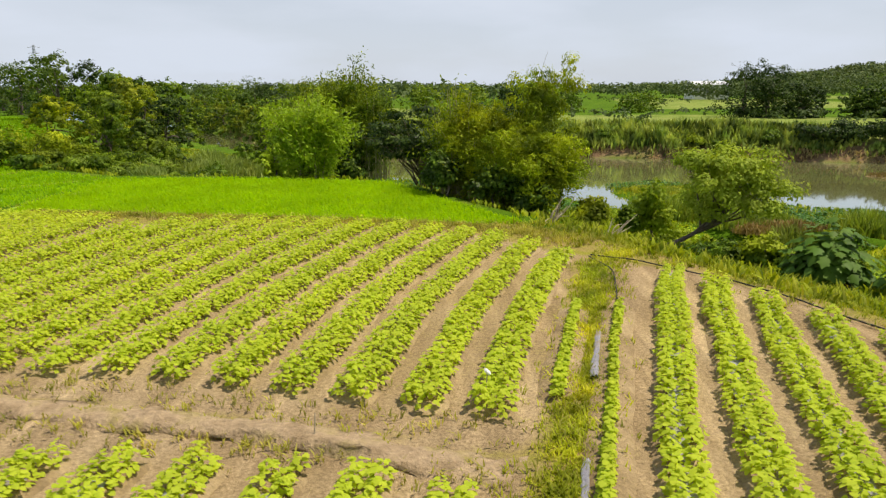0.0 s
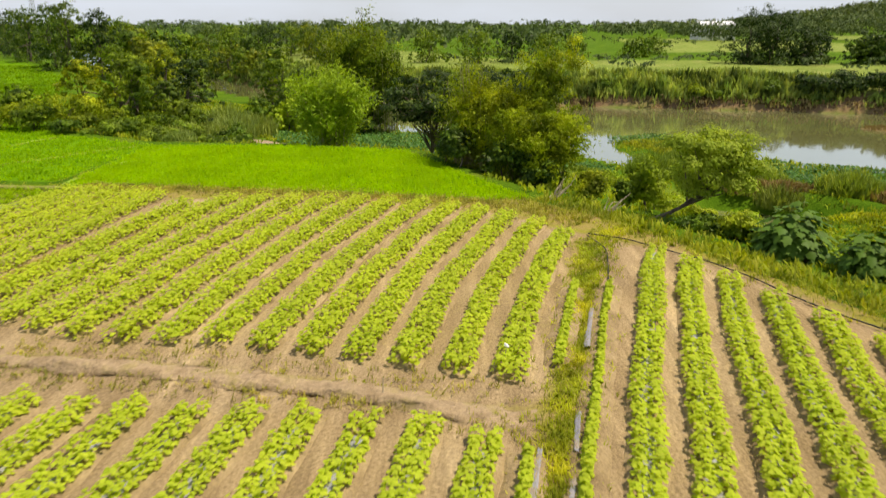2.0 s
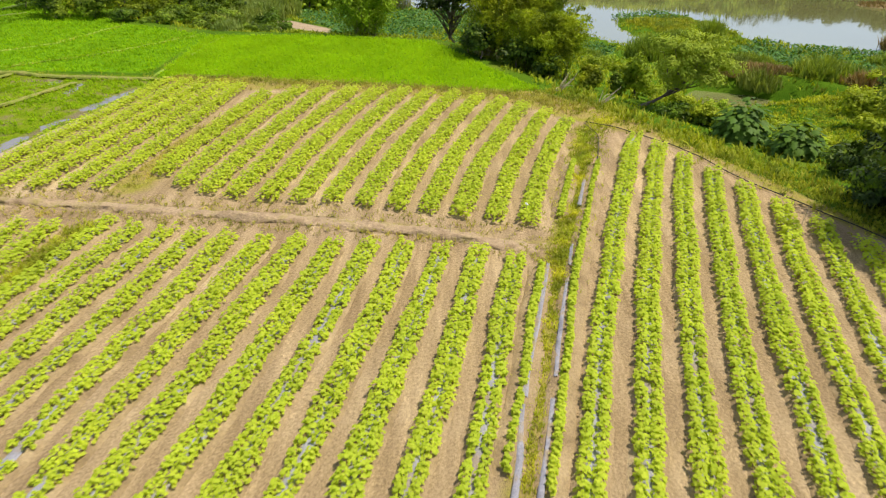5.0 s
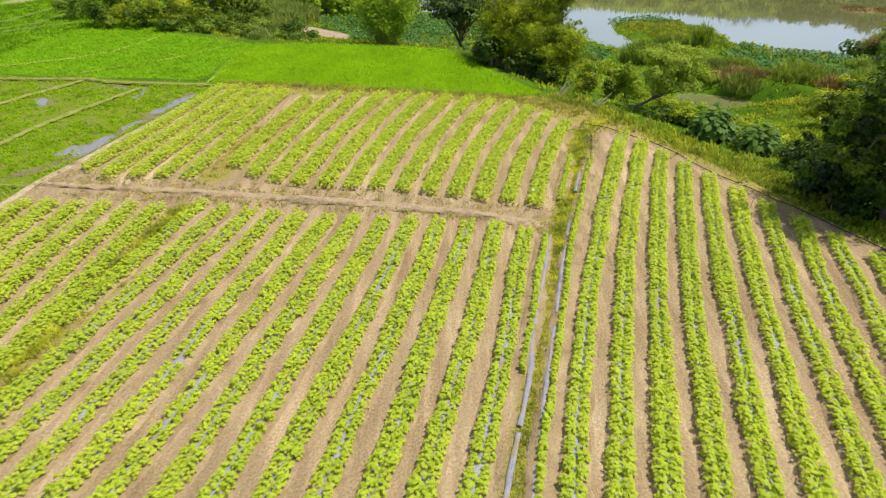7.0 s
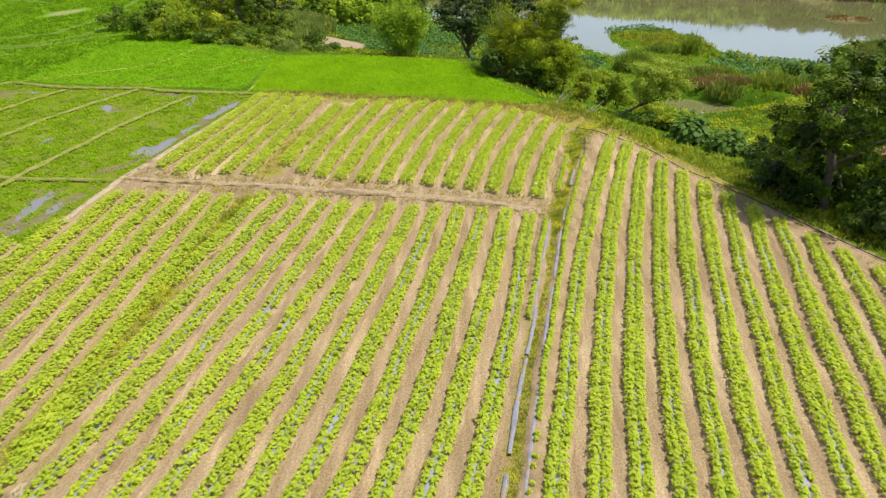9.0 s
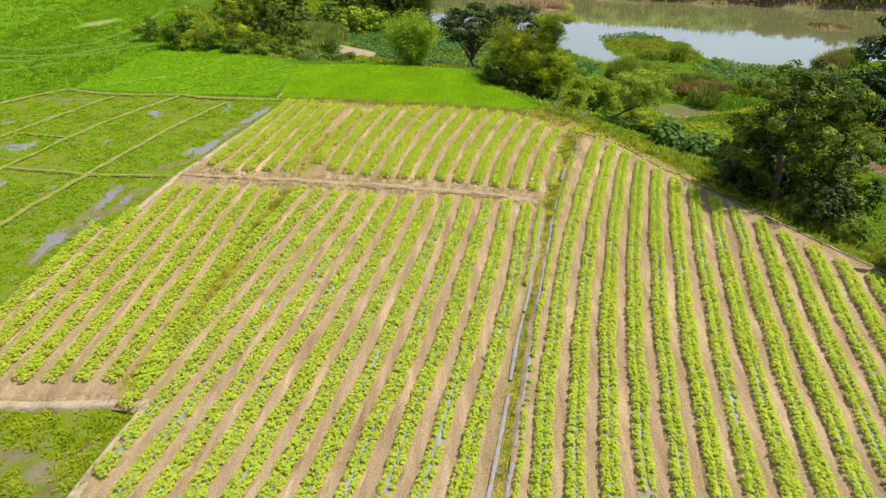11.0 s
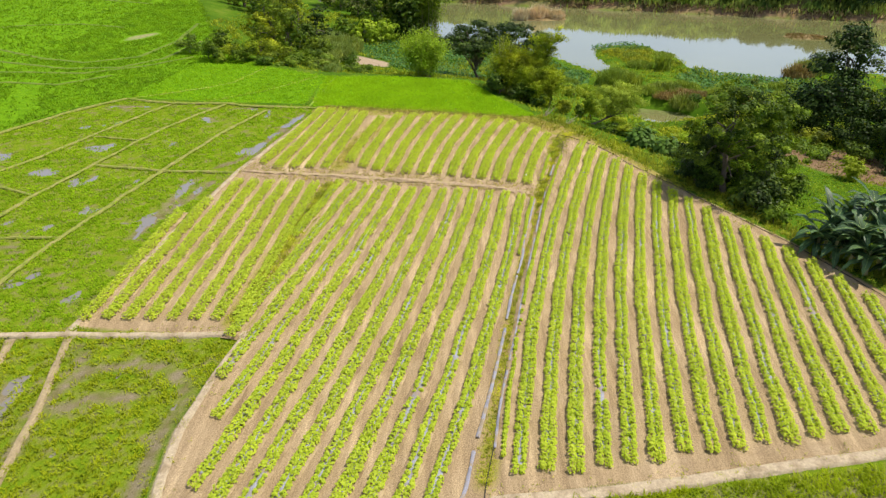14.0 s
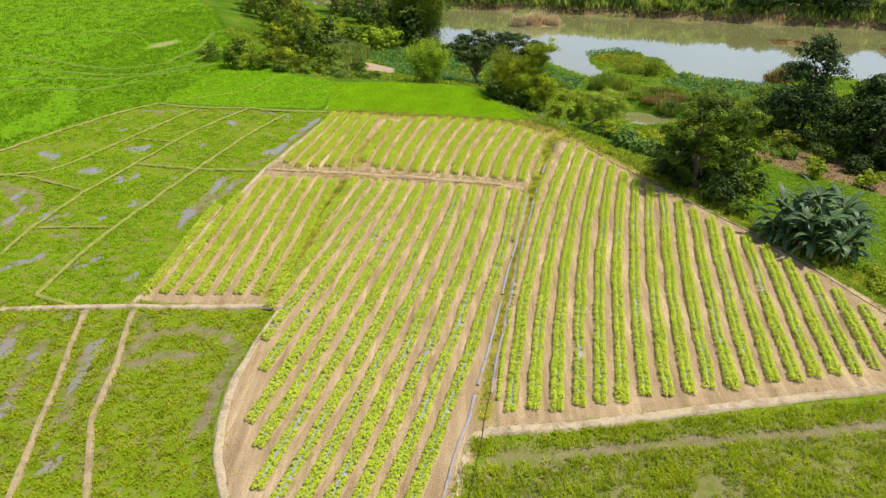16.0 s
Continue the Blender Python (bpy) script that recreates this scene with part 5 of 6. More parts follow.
def banana_plant(at, h, seed, leaves=19):
    rng = np.random.RandomState(seed)
    e = thing("banana_plant", "dark green banana plant with arching torn leaves", "banana plant", "banana grove", at)
    lean = rng.uniform(-0.12, 0.12, 2)
    stem = np.stack([lean[0] * np.linspace(0, 1, 6) * h, lean[1] * np.linspace(0, 1, 6) * h, np.linspace(-0.3, h, 6)], 1)
    piece("pseudostem", mesh_np("pseudostem", *tube_np(stem, np.linspace(0.16, 0.08, 6), 8), True), M_CULM, e)
    for k in range(leaves):
        a = k * 2.4 + rng.uniform(-0.4, 0.4)
        v, f = banana_leaf_np(rng.uniform(1.8, 2.7), rng.uniform(0.46, 0.62), rng.uniform(0.25, 1.25), rng.uniform(0.7, 1.45), rng)
        c, s = math.cos(a), math.sin(a)
        v = np.stack([v[:, 0] * c - v[:, 1] * s, v[:, 0] * s + v[:, 1] * c, v[:, 2]], 1) + stem[-1] - np.array([0, 0, 0.06 * k])
        blade = piece("leaf", mesh_np("leaf", v, f, True), L_BANANA, e)
        piece("midrib", mesh_np("midrib", *tube_np(v[1::3][::2] + np.array([0, 0, 0.012]), np.linspace(0.028, 0.008, len(v[1::3][::2])), 4), True), M_RIB, blade, "pale green midrib")
    return e


for k, (x, y, h) in enumerate([(22.2, -1.6, 2.8), (23.6, 0.4, 4.2), (24.0, -2.0, 3.0), (22.6, -3.0, 1.9), (25.4, -0.4, 3.6), (21.8, 1.0, 2.6), (25.2, -2.6, 2.0), (23.4, 2.2, 3.0), (26.6, -1.2, 2.6), (22.4, -0.2, 1.7),
                               (24.4, -3.2, 1.6), (21.4, -0.8, 1.7), (24.8, 1.6, 3.4), (26.4, 0.8, 2.6), (20.9, 0.2, 1.5), (23.0, -2.0, 2.3)]):
    banana_plant(on(x - 1.1, y), h, 400 + k)


# ---- grass, rice, reeds and marsh ----
def stuff(name, chunks, material, label, category):
    v, f = joined(chunks) if isinstance(chunks, list) else chunks
    ob = piece(name, mesh_np(name, v, f), material)
    return tagged(ob, label, category, kind="stuff")


def tufts(xy, height, width, lean, rng, per=5, sink=0.03):
    x, y = xy
    return blades(np.stack([x, y, land_z(x, y) - sink], 1), height, width, lean, rng, per)


rng = np.random.RandomState(7)
stuff("rice", tufts(scatter(RICE_N, 44, rng), 0.3, 0.036, 0.7, rng, 5), L_RICE, "dense bright green young rice", "rice")
wx, wy = scatter([(-62, 26), (-52.5, 20), (-46, 32.5), (-41.5, 36), (-30, 34.5), (-21.5, 33.8), (-21, 45.5), (-31, 51), (-40, 65.5), (-47, 84), (-52.5, 98), (-62, 98)], 9, rng)
off = np.min([dist_line(wx, wy, q) for q in TRACKS], axis=0) > 0.5
off &= (signed(wx, wy, FIELD_PUDDLE) > 0) & ((signed(wx, wy, TAN) > 0) | (rng.uniform(size=len(wx)) < 0.22))
wx, wy = wx[off], wy[off]
near = wx > -41 + 0.15 * (wy - 40)
stuff("rice", tufts((wx[near], wy[near]), 0.28, 0.055, 0.8, rng, 4), L_RICE_MID, "green young rice beside the hedge", "rice")
stuff("rice", tufts((wx[~near], wy[~near]), 0.28, 0.07, 0.8, rng, 4), L_RICE_W, "bright green young rice of the western plots", "rice")
fxx, fyy = scatter([(-62, 26), (-62, 98), (-53, 98), (-54, 100), (-80, 140), (-130, 150), (-110, 60), (-80, 34)], 1.8, rng)
ok = np.min([dist_line(fxx, fyy, q) for q in TRACKS], axis=0) > 0.45
stuff("rice", tufts((fxx[ok], fyy[ok]), 0.32, 0.15, 0.9, rng, 4), L_RICE_W, "bright green young rice of the far western plots", "rice")
lawx, lawy = scatter([(21.5, 4), (24, -2), (26.5, -10), (28, -17), (46, -18), (48, 6), (37, 17), (27, 25), (22, 18), (21.5, 10)], 7, rng)
ok = signed(lawx, lawy, BARE) > 0.3
stuff("grass", tufts((lawx[ok], lawy[ok]), 0.2, 0.09, 0.9, rng, 4), L_LAWN, "mown-looking green grass below the field", "grass")
dx, dy = scatter(BARE, 10, rng)
stuff("dry_litter", leaf_cards(np.stack([dx, dy, land_z(dx, dy) + rng.uniform(0.02, 0.16, len(dx))], 1), unit(rng.normal(size=(len(dx), 3)) * 0.6 + np.array([0, 0, 1.0])), 0.3, 0.09, rng, 0.2), L_RUST, "dry brown litter on the bare slope", "litter")
# paddies: rice stands where the mud is higher, and leaves puddles
px, py = scatter([(-56, -30), (-56, 8), (-52, 19), (-46, 31.5), (-41.5, 35.3), (-30, 33.8), (-20, 32.6), (-24.5, 14), (-27.8, -9.4), (-17.4, -10.6), (-18.8, -18), (-18.6, -22), (-16.8, -27), (-16.4, -30)], 12, rng)
keep = ((land_z(px, py) > -0.305 + 0.03 * rng.normal(size=len(px))) | (rng.uniform(size=len(px)) < np.where(py < -10, 0.65, 0.3))) & (np.min([dist_line(px, py, q) for q in ARCS], axis=0) > 0.38) & (0.85 * wobble(px, py, 0.75, 31) + 0.3 * wobble(px, py, 2.2, 32) + rng.uniform(size=len(px)) > np.where(py < -10, -0.75, -0.05)) & (np.min([dist_line(px, py, q) for q in WET], axis=0) > 0.1 + 0.5 * rng.uniform(size=len(px)))
px, py = px[keep], py[keep]
for north in (True, False):
    k = (py > -9.6) == north
    stuff("paddy_rice", tufts((px[k], py[k]), 0.24 if north else 0.26, 0.05, 0.85, rng, 6), L_PADDY_N if north else L_PADDY, "bright patchy rice seedlings in wet mud" if north else "olive patchy rice seedlings in wet mud", "rice")
px, py = scatter([(-4.8, -22.6), (26, -18.0), (30, -30), (-7, -30)], 40, rng)
keep = 0.6 * wobble(px, py, 0.9, 33) + 0.3 * wobble(px, py, 2.4, 34) + rng.uniform(size=len(px)) > 0.2
track = np.abs(py + 23.4 - 0.13 * (px - 0)) < 0.35
keep &= ~track
stuff("paddy_rice", tufts((px[keep], py[keep]), 0.37, 0.04, 0.75, rng, 5), L_PADDY_S, "clumps of young rice in wet brown mud", "rice")


def along(line, half, per_m, rng, bias=0.0):
    p = resample(line, 0.4)
    n = int(np.sum(np.hypot(*np.diff(p, axis=0).T)) * per_m)
    k = rng.uniform(0, len(p) - 1, n)
    i = np.arange(len(p))
    t = unit(np.gradient(p, axis=0))
    off = rng.normal(bias, half / 2, n)
    x = np.interp(k, i, p[:, 0]) - np.interp(k, i, t[:, 1]) * off
    y = np.interp(k, i, p[:, 1]) + np.interp(k, i, t[:, 0]) * off
    return x, y


VERGE = [(3, 29.2), (5.6, 26.2), (8.2, 22.6), (10.6, 18.6), (13.6, 12.2), (15.8, 8), (19.8, 0.8), (22.2, -5.4), (24.4, -10.6), (27.4, -17)]
CHANNEL = [(4.7, 22.6), (3.6, 17), (2.5, 12.4), (1.65, 9), (0.35, 3), (-0.75, -2), (-1.9, -8), (-2.85, -13), (-3.6, -17.5), (-4.2, -21.2)]
stuff("grass", [tufts(along(VERGE, 1.9, 70, rng, 0.7), 0.22, 0.03, 0.8, rng, 5), tufts(along(VERGE, 2.0, 18, rng, 1.7), 0.5, 0.05, 0.6, rng, 5)], L_WEED,
      "yellow-green grass along the field's edge", "grass")
stuff("grass", [tufts(along(CHANNEL, 0.42, 60, rng), 0.15, 0.02, 0.8, rng, 5), tufts(along([(6.6, 24.6), (5.0, 22), (3.7, 17), (2.4, 11.5), (1.8, 9.2), (1.2, 6.8)], 0.75, 85, rng, 0.0), 0.2, 0.022, 0.8, rng, 5)], L_DRAIN,
      "yellow-green grass in the field drain", "grass")
edges = [([(-19.3, 32.4), (-7, 30.9), (2, 28.9), (4, 27.6)], 0.8, 22), ([(-12.4, 28), (-14.5, 20.5), (-15.4, 15)], 0.7, 16), ([(-15.6, 10.5), (-16.9, 1.9), (-17.6, -5), (-18.0, -9)], 0.8, 20),
         (BUNDS_DRY[0][0], 0.9, 9), (BUNDS_DRY[5][0], 0.9, 9), (BUNDS_DRY[1][0], 0.9, 11), (BUNDS_DRY[2][0], 1.0, 8), (BUNDS_DRY[3][0], 1.0, 9)] + [(b[0], 0.75, 13) for b in BUNDS_GREEN]
stuff("grass", [tufts(along(ln, w, d, rng), z, 0.025, 0.8, rng, 5, 0.0) for ln, w, d, z in [([(-19.3, 32.3), (-7, 30.9), (2, 28.9), (5.4, 25.6)], 1.5, 70, 0.24), ([(-23.6, 14.9), (-14.3, 13.6), (-5.7, 12.4), (1.4, 10.8), (3, 11)], 0.8, 13, 0.18),
      ([(-22, 12.9), (-14.3, 12.1), (-5.7, 10.9), (1.4, 9.2)], 0.5, 14, 0.18), ([(-12.4, 28), (-14.5, 20.5), (-15.4, 15)], 0.9, 22, 0.2)]], L_DRYGRASS, "dry yellowish grass round the crop plots", "grass")
stuff("grass", [tufts(along([(-15.4, 11.5), (-16.2, 6), (-16.9, 1.9), (-17.6, -5), (-18.0, -9)], 0.6, 50, rng), 0.3, 0.026, 0.8, rng, 6, 0.0)], L_DRAIN, "strip of rank grass between two crop plots", "grass")
stuff("grass", [tufts(along(ln, w, d * 0.95, rng), 0.13, 0.02, 0.9, rng, 5, -0.02) for ln, w, d in edges], L_WEED, "short grass on bunds and plot edges", "grass")

# banks below the plateau
bx, by = rng.uniform(-45, 75, 24000), rng.uniform(-20, 125, 24000)
ok = ~inside(bx, by, PLATEAU) & ~inside(bx, by, RIVER) & ~inside(bx, by, NORTH) & (signed(bx, by, POND) > 1.0) & (signed(bx, by, MUDBAR) > 0.5)
ok &= (signed(bx, by, BARE) > -1) | (rng.uniform(size=len(bx)) < 0.12)
bx, by = bx[ok], by[ok]
tall = 0.45 + 0.4 * np.clip(wobble(bx, by, 0.2, 51), -0.6, 1)
lawn = (bx > 19) & (by < 24) & (signed(bx, by, BARE) > 0)
tall = np.where(lawn, 0.16, tall)
stuff("bank_weeds", blades(np.stack([bx, by, land_z(bx, by) - 0.03], 1), tall, 0.12, 0.7, rng, 5), L_BANKWEED, "rank grass and weeds on the river bank", "grass")
hx, hy = scatter([(14, 28), (28, 26), (34, 46), (31, 49), (21, 48.5), (17.5, 38)], 9, rng)
stuff("bank_grass", tufts((hx, hy), 0.28 + 0.14 * wobble(hx, hy, 0.5, 52), 0.06, 0.8, rng, 5), L_BANKWEED, "light green grass on the slope above the pond", "grass")
mx, my = scatter([(33, 64), (31, 72), (38, 80), (46, 79), (54, 72), (52, 62), (42, 57)], 15, rng)
nx, ny = scatter([(22, 92), (22, 97), (31, 100), (33, 94), (27, 88)], 10, rng)
ox, oy = scatter([(8, 60), (6, 72), (13, 84), (18, 74), (14, 58)], 13, rng)
lx, ly = scatter([(-19, 73), (-24, 90), (-9, 100), (0, 100), (8, 92), (10, 76), (4, 64), (-6, 56), (-12, 62)], 11, rng)
mx, my = np.concatenate([mx, nx, ox, lx]), np.concatenate([my, ny, oy, ly])
ok = (signed(mx, my, RIVER) > -1.5) & (signed(mx, my, POND) > 0.5) & (signed(mx, my, MUDBAR) > 0.3)
mx, my = mx[ok], my[ok]
mp = np.stack([mx, my, np.maximum(land_z(mx, my), WATER_Z) + rng.uniform(0.08, 0.5, len(mx))], 1)
stuff("marsh_plants", leaf_cards(mp, unit(rng.normal(size=mp.shape) * 0.4 + np.array([0, 0, 1.0])), 0.34, 0.32, rng, 0.2, False), L_MARSH, "carpet of broad marsh leaves by the river", "marsh plants")


def reed_clump(x, y, r, h, material, seed, label="clump of tall reeds in the marsh"):
    g = np.random.RandomState(seed)
    n = int(60 * r)
    a, q = g.uniform(0, 6.28, n), r * g.uniform(0, 1, n) ** 0.6
    p = np.stack([q * np.cos(a), q * np.sin(a), np.zeros(n)], 1)
    e = tagged(thing("reed_clump", label, "reeds", "reed clumps", (x, y, max(z_at(x, y), WATER_Z - 0.1))))
    piece("reed_tuft", mesh_np("reed_tuft", *blades(p, h * (1 - 0.4 * (q / r)), 0.1, 0.45, g, 7)), material, e, kind="stuff")


for k, (x, y, r, h, m) in enumerate([(19.6, 66, 2.6, 3.1, L_LIGHTREED), (22.5, 66.5, 2.0, 2.5, L_LIGHTREED), (30.6, 77.5, 1.2, 3.4, L_LIGHTREED), (27.5, 80, 2.2, 1.2, L_LIGHTREED), (28, 86.5, 2.0, 1.0, L_LIGHTREED), (27.8, 55.6, 1.8, 2.3, L_REED),
                                    (26.5, 62, 2.2, 1.8, L_REED), (33.5, 55.5, 2.4, 2.6, L_LIGHTREED), (36, 52, 2.0, 1.8, L_RUST), (29, 57.5, 1.6, 1.2, L_RUST), (25.5, 58, 1.4, 1.0, L_RUST), (52, 74, 2.2, 2.8, L_RUST),
                                    (54.5, 76.5, 2.4, 3.0, L_REED), (58, 79, 2.2, 3.0, L_REED), (66, 106, 2.4, 0.9, L_RUST), (69, 105, 2.0, 0.8, L_RUST), (86, 98, 2.6, 1.2, L_RUST), (11, 123, 1.8, 3.2, L_PLUME),
                                    (15, 124, 2.4, 3.8, L_PLUME), (19, 124, 1.8, 3.0, L_PLUME), (-24, 76, 2.2, 3.4, L_SAGE), (-26, 80, 2.4, 3.6, L_SAGE), (-22, 78, 2.0, 3.0, L_SAGE), (-23.5, 65, 1.6, 2.4, L_SAGE), (-21.0, 50.6, 1.2, 1.2, L_SAGE), (-22.4, 53.4, 1.5, 1.6, L_SAGE), (-22.8, 58, 1.6, 2.2, L_SAGE), (-22.6, 70, 2.4, 2.6, L_SAGE),
                                    (41, 56, 2.2, 2.0, L_LIGHTREED), (45, 60, 2.4, 1.8, L_LIGHTREED), (38, 60, 2.0, 1.6, L_LIGHTREED), (46, 66, 2.0, 1.6, L_LIGHTREED), (29.5, 89, 2.6, 0.7, L_WEED), (26, 90, 3.0, 0.8, L_WEED), (30, 93, 2.6, 0.5, L_LIGHTREED), (33, 88, 2.6, 0.6, L_LIGHTREED), (28, 84, 2.8, 0.9, L_WEED), (33, 82, 2.4, 0.7, L_LIGHTREED), (22, 72, 2.6, 1.5, L_LIGHTREED), (12, 64, 2.2, 1.1, L_LIGHTREED), (30, 64, 2.8, 1.3, L_LIGHTREED), (28.5, 60, 2.2, 1.0, L_RUST), (31.5, 59, 2.0, 0.9, L_RUST), (24, 60, 2.0, 1.2, L_LIGHTREED), (44, 54, 2.6, 1.7, L_LIGHTREED), (50, 58, 2.8, 1.7, L_LIGHTREED), (38, 47, 2.6, 1.5, L_LIGHTREED)]):
    reed_clump(x, y, r, h, m, 500 + k)
# islets under the clumps that stand in open water
for k, (x, y, r) in enumerate([(67.5, 105.5, 4.2), (86, 98, 3.2), (15, 124, 5.5)]):
    g = np.random.RandomState(60 + k)
    a = np.linspace(0, 2 * math.pi, 24, endpoint=False)
    rings = [np.stack([x + r * s * (1 + 0.15 * np.sin(3 * a + k)) * np.cos(a), y + 0.55 * r * s * (1 + 0.12 * np.cos(2 * a)) * np.sin(a), np.full(24, WATER_Z + z)], 1) for s, z in ((1.1, -0.5), (1, 0.02), (0.7, 0.22), (0.3, 0.33), (0.01, 0.34))]
    v = np.concatenate(rings)
    f = np.array([[i * 24 + j, i * 24 + (j + 1) % 24, (i + 1) * 24 + (j + 1) % 24, (i + 1) * 24 + j] for i in range(4) for j in range(24)])
    tagged(piece("islet", mesh_np("islet", v, f, True), M_ISLET), "low muddy islet in the river", "islet", "river islets", "structure")

# reeds on the far bank
def uneven(xy, height):
    x, y = xy
    grow = 1 + 0.3 * wobble(x, y, 0.22, 81) + 0.14 * wobble(x, y, 0.9, 82)
    ok = grow > 0.62
    x, y, grow = x[ok], y[ok], grow[ok]
    return blades(np.stack([x, y, land_z(x, y) - 0.05], 1), height * grow, 0.32, 0.4, rng, 4)


line = [(-60, 203), (-34, 161), (-20, 152), (0, 145.5), (39, 136), (66, 129), (99, 121), (150, 106)]
stuff("far_reeds", [uneven(along(line, 1.2, 13, rng, 0.4), 1.7), uneven(along(line, 1.4, 13, rng, 2.4), 1.9), uneven(along(line, 2.4, 11, rng, 5.5), 1.9)], L_FARREED, "tall reed belt along the far bank", "reeds")
stuff("far_reeds", tufts(along(line, 0.9, 10, rng, -0.9), 0.9, 0.2, 0.7, rng, 4), L_STRAW, "dry brown reed stubble at the far water's edge", "reeds")
for k, (x, y, h, w, m) in enumerate([(47, 134, 2.6, 5, L_LIGHT), (50, 133, 2.2, 4, L_FERN), (74, 130, 2.8, 6, L_DARK), (31, 139, 2.4, 5, L_FERN), (14, 143, 2.8, 6, L_DARK), (67, 129.6, 4.2, 8, L_SHADE), (72, 128.6, 5.0, 9, L_SHADE), (77.5, 127.4, 5.4, 9, L_SHADE), (83, 125.8, 5.4, 10, L_SHADE), (90, 124, 5.4, 10, L_SHADE), (98, 121.4, 5.4, 10, L_SHADE), (60, 132, 2.8, 5, L_MID), (-3, 147, 3.5, 6, L_MID), (114, 118, 5.5, 10, L_SHADE), (122, 116, 5, 10, L_DARK)]):
    shrub(on(x, y), h, w, m, 3000 if m is L_SHADE else 1500, 600 + k, 0.5, "dark shrub overhanging the far bank")

# trees across the river
for k, (x, y, h, w, m) in enumerate([(78, 190, 13, 15, L_SHADE), (88, 194, 14, 16, L_SHADE), (98, 192, 8, 9, L_SHADE), (129, 197, 10, 12, L_DARK), (112, 193, 7, 10, L_DARK), (83, 186, 9, 12, L_SHADE), (92, 187, 9, 11, L_SHADE), (120, 190, 6, 8, L_SHADE), (122, 200, 8, 10, L_DARK), (134, 205, 5, 10, L_MID), (58, 225, 5, 9, L_MID),
                                    (42, 240, 6, 9, L_MID), (70, 250, 6, 10, L_MID), (30, 215, 7, 10, L_MID), (18, 200, 8, 10, L_SHADE), (8, 192, 8, 11, L_MID), (-6, 196, 8, 10, L_MID), (150, 215, 6, 11, L_DARK)]):
    broad_tree(on(x, y), h, w * (1.0 if 70 < x < 112 else 1.25), m, 4200 if y < 199 and x > 70 else 1500, 640 + k, -0.15, 0.55 if 70 < x < 112 else 0.8, 12, "dark tree standing across the river", "trees across the river")


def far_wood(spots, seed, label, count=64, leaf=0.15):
    """Many small far crowns in one mesh, their leaf colour paled for haze."""
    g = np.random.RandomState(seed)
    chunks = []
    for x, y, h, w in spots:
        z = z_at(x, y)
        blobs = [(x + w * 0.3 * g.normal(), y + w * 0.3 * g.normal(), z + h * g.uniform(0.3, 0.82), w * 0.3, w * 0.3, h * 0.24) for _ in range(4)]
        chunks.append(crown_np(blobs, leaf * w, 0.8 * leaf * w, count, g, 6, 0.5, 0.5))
    stuff("far_wood", chunks, L_FAR_HAZED, label, "woodland")


g = np.random.RandomState(5)
spots = [(132 + 2.6 * k, 425 + 4 * math.sin(k), 10.2 + 1.2 * math.sin(k * 1.7), 10) for k in range(22)]
spots += [(138 + 1.9 * k, 414 + 5 * math.sin(2 * k), 8.4 + math.sin(k * 2.1), 9) for k in range(30)]
for k in range(26):      # bushes scattered over the meadow
    q = g.uniform(0.15, 1)
    spots.append((80 + 130 * g.uniform(), 275 + 170 * q, g.uniform(2.2, 4.2), g.uniform(4, 8)))
for k in range(40):
    u = g.uniform()
    spots.append((-5 + 140 * u, 172 - 28 * u + 60 * g.uniform(), g.uniform(1.5, 3.4), g.uniform(3.5, 7)))
for d0, d1, n, a0, a1 in ((230, 330, 50, -44, 8), (340, 460, 90, -44, 9), (500, 620, 190, -46, 40), (640, 800, 190, -46, 46), (850, 1200, 170, -46, 46)):
    for k in range(n):
        d, b = g.uniform(d0, d1), radians(g.uniform(a0, a1))
        x, y = d * math.sin(b), d * math.cos(b)
        p = (np.array([x]), np.array([y]))
        if min(signed(*p, FAR_FIELD)[0], signed(*p, FAR_FIELD_2)[0], signed(*p, RIVER)[0]) > 6:
            spots.append((x, y, g.uniform(6.5, 11.5), g.uniform(8, 14) * (1 + d / 1500)))
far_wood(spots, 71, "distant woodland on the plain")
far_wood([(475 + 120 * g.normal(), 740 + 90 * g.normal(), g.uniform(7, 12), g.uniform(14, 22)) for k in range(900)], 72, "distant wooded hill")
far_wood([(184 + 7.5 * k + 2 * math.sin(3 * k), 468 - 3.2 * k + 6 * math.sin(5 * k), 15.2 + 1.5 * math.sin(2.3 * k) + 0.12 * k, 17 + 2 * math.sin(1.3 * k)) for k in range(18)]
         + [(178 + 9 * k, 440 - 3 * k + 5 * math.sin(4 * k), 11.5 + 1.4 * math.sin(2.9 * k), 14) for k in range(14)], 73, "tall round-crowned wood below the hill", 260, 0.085)


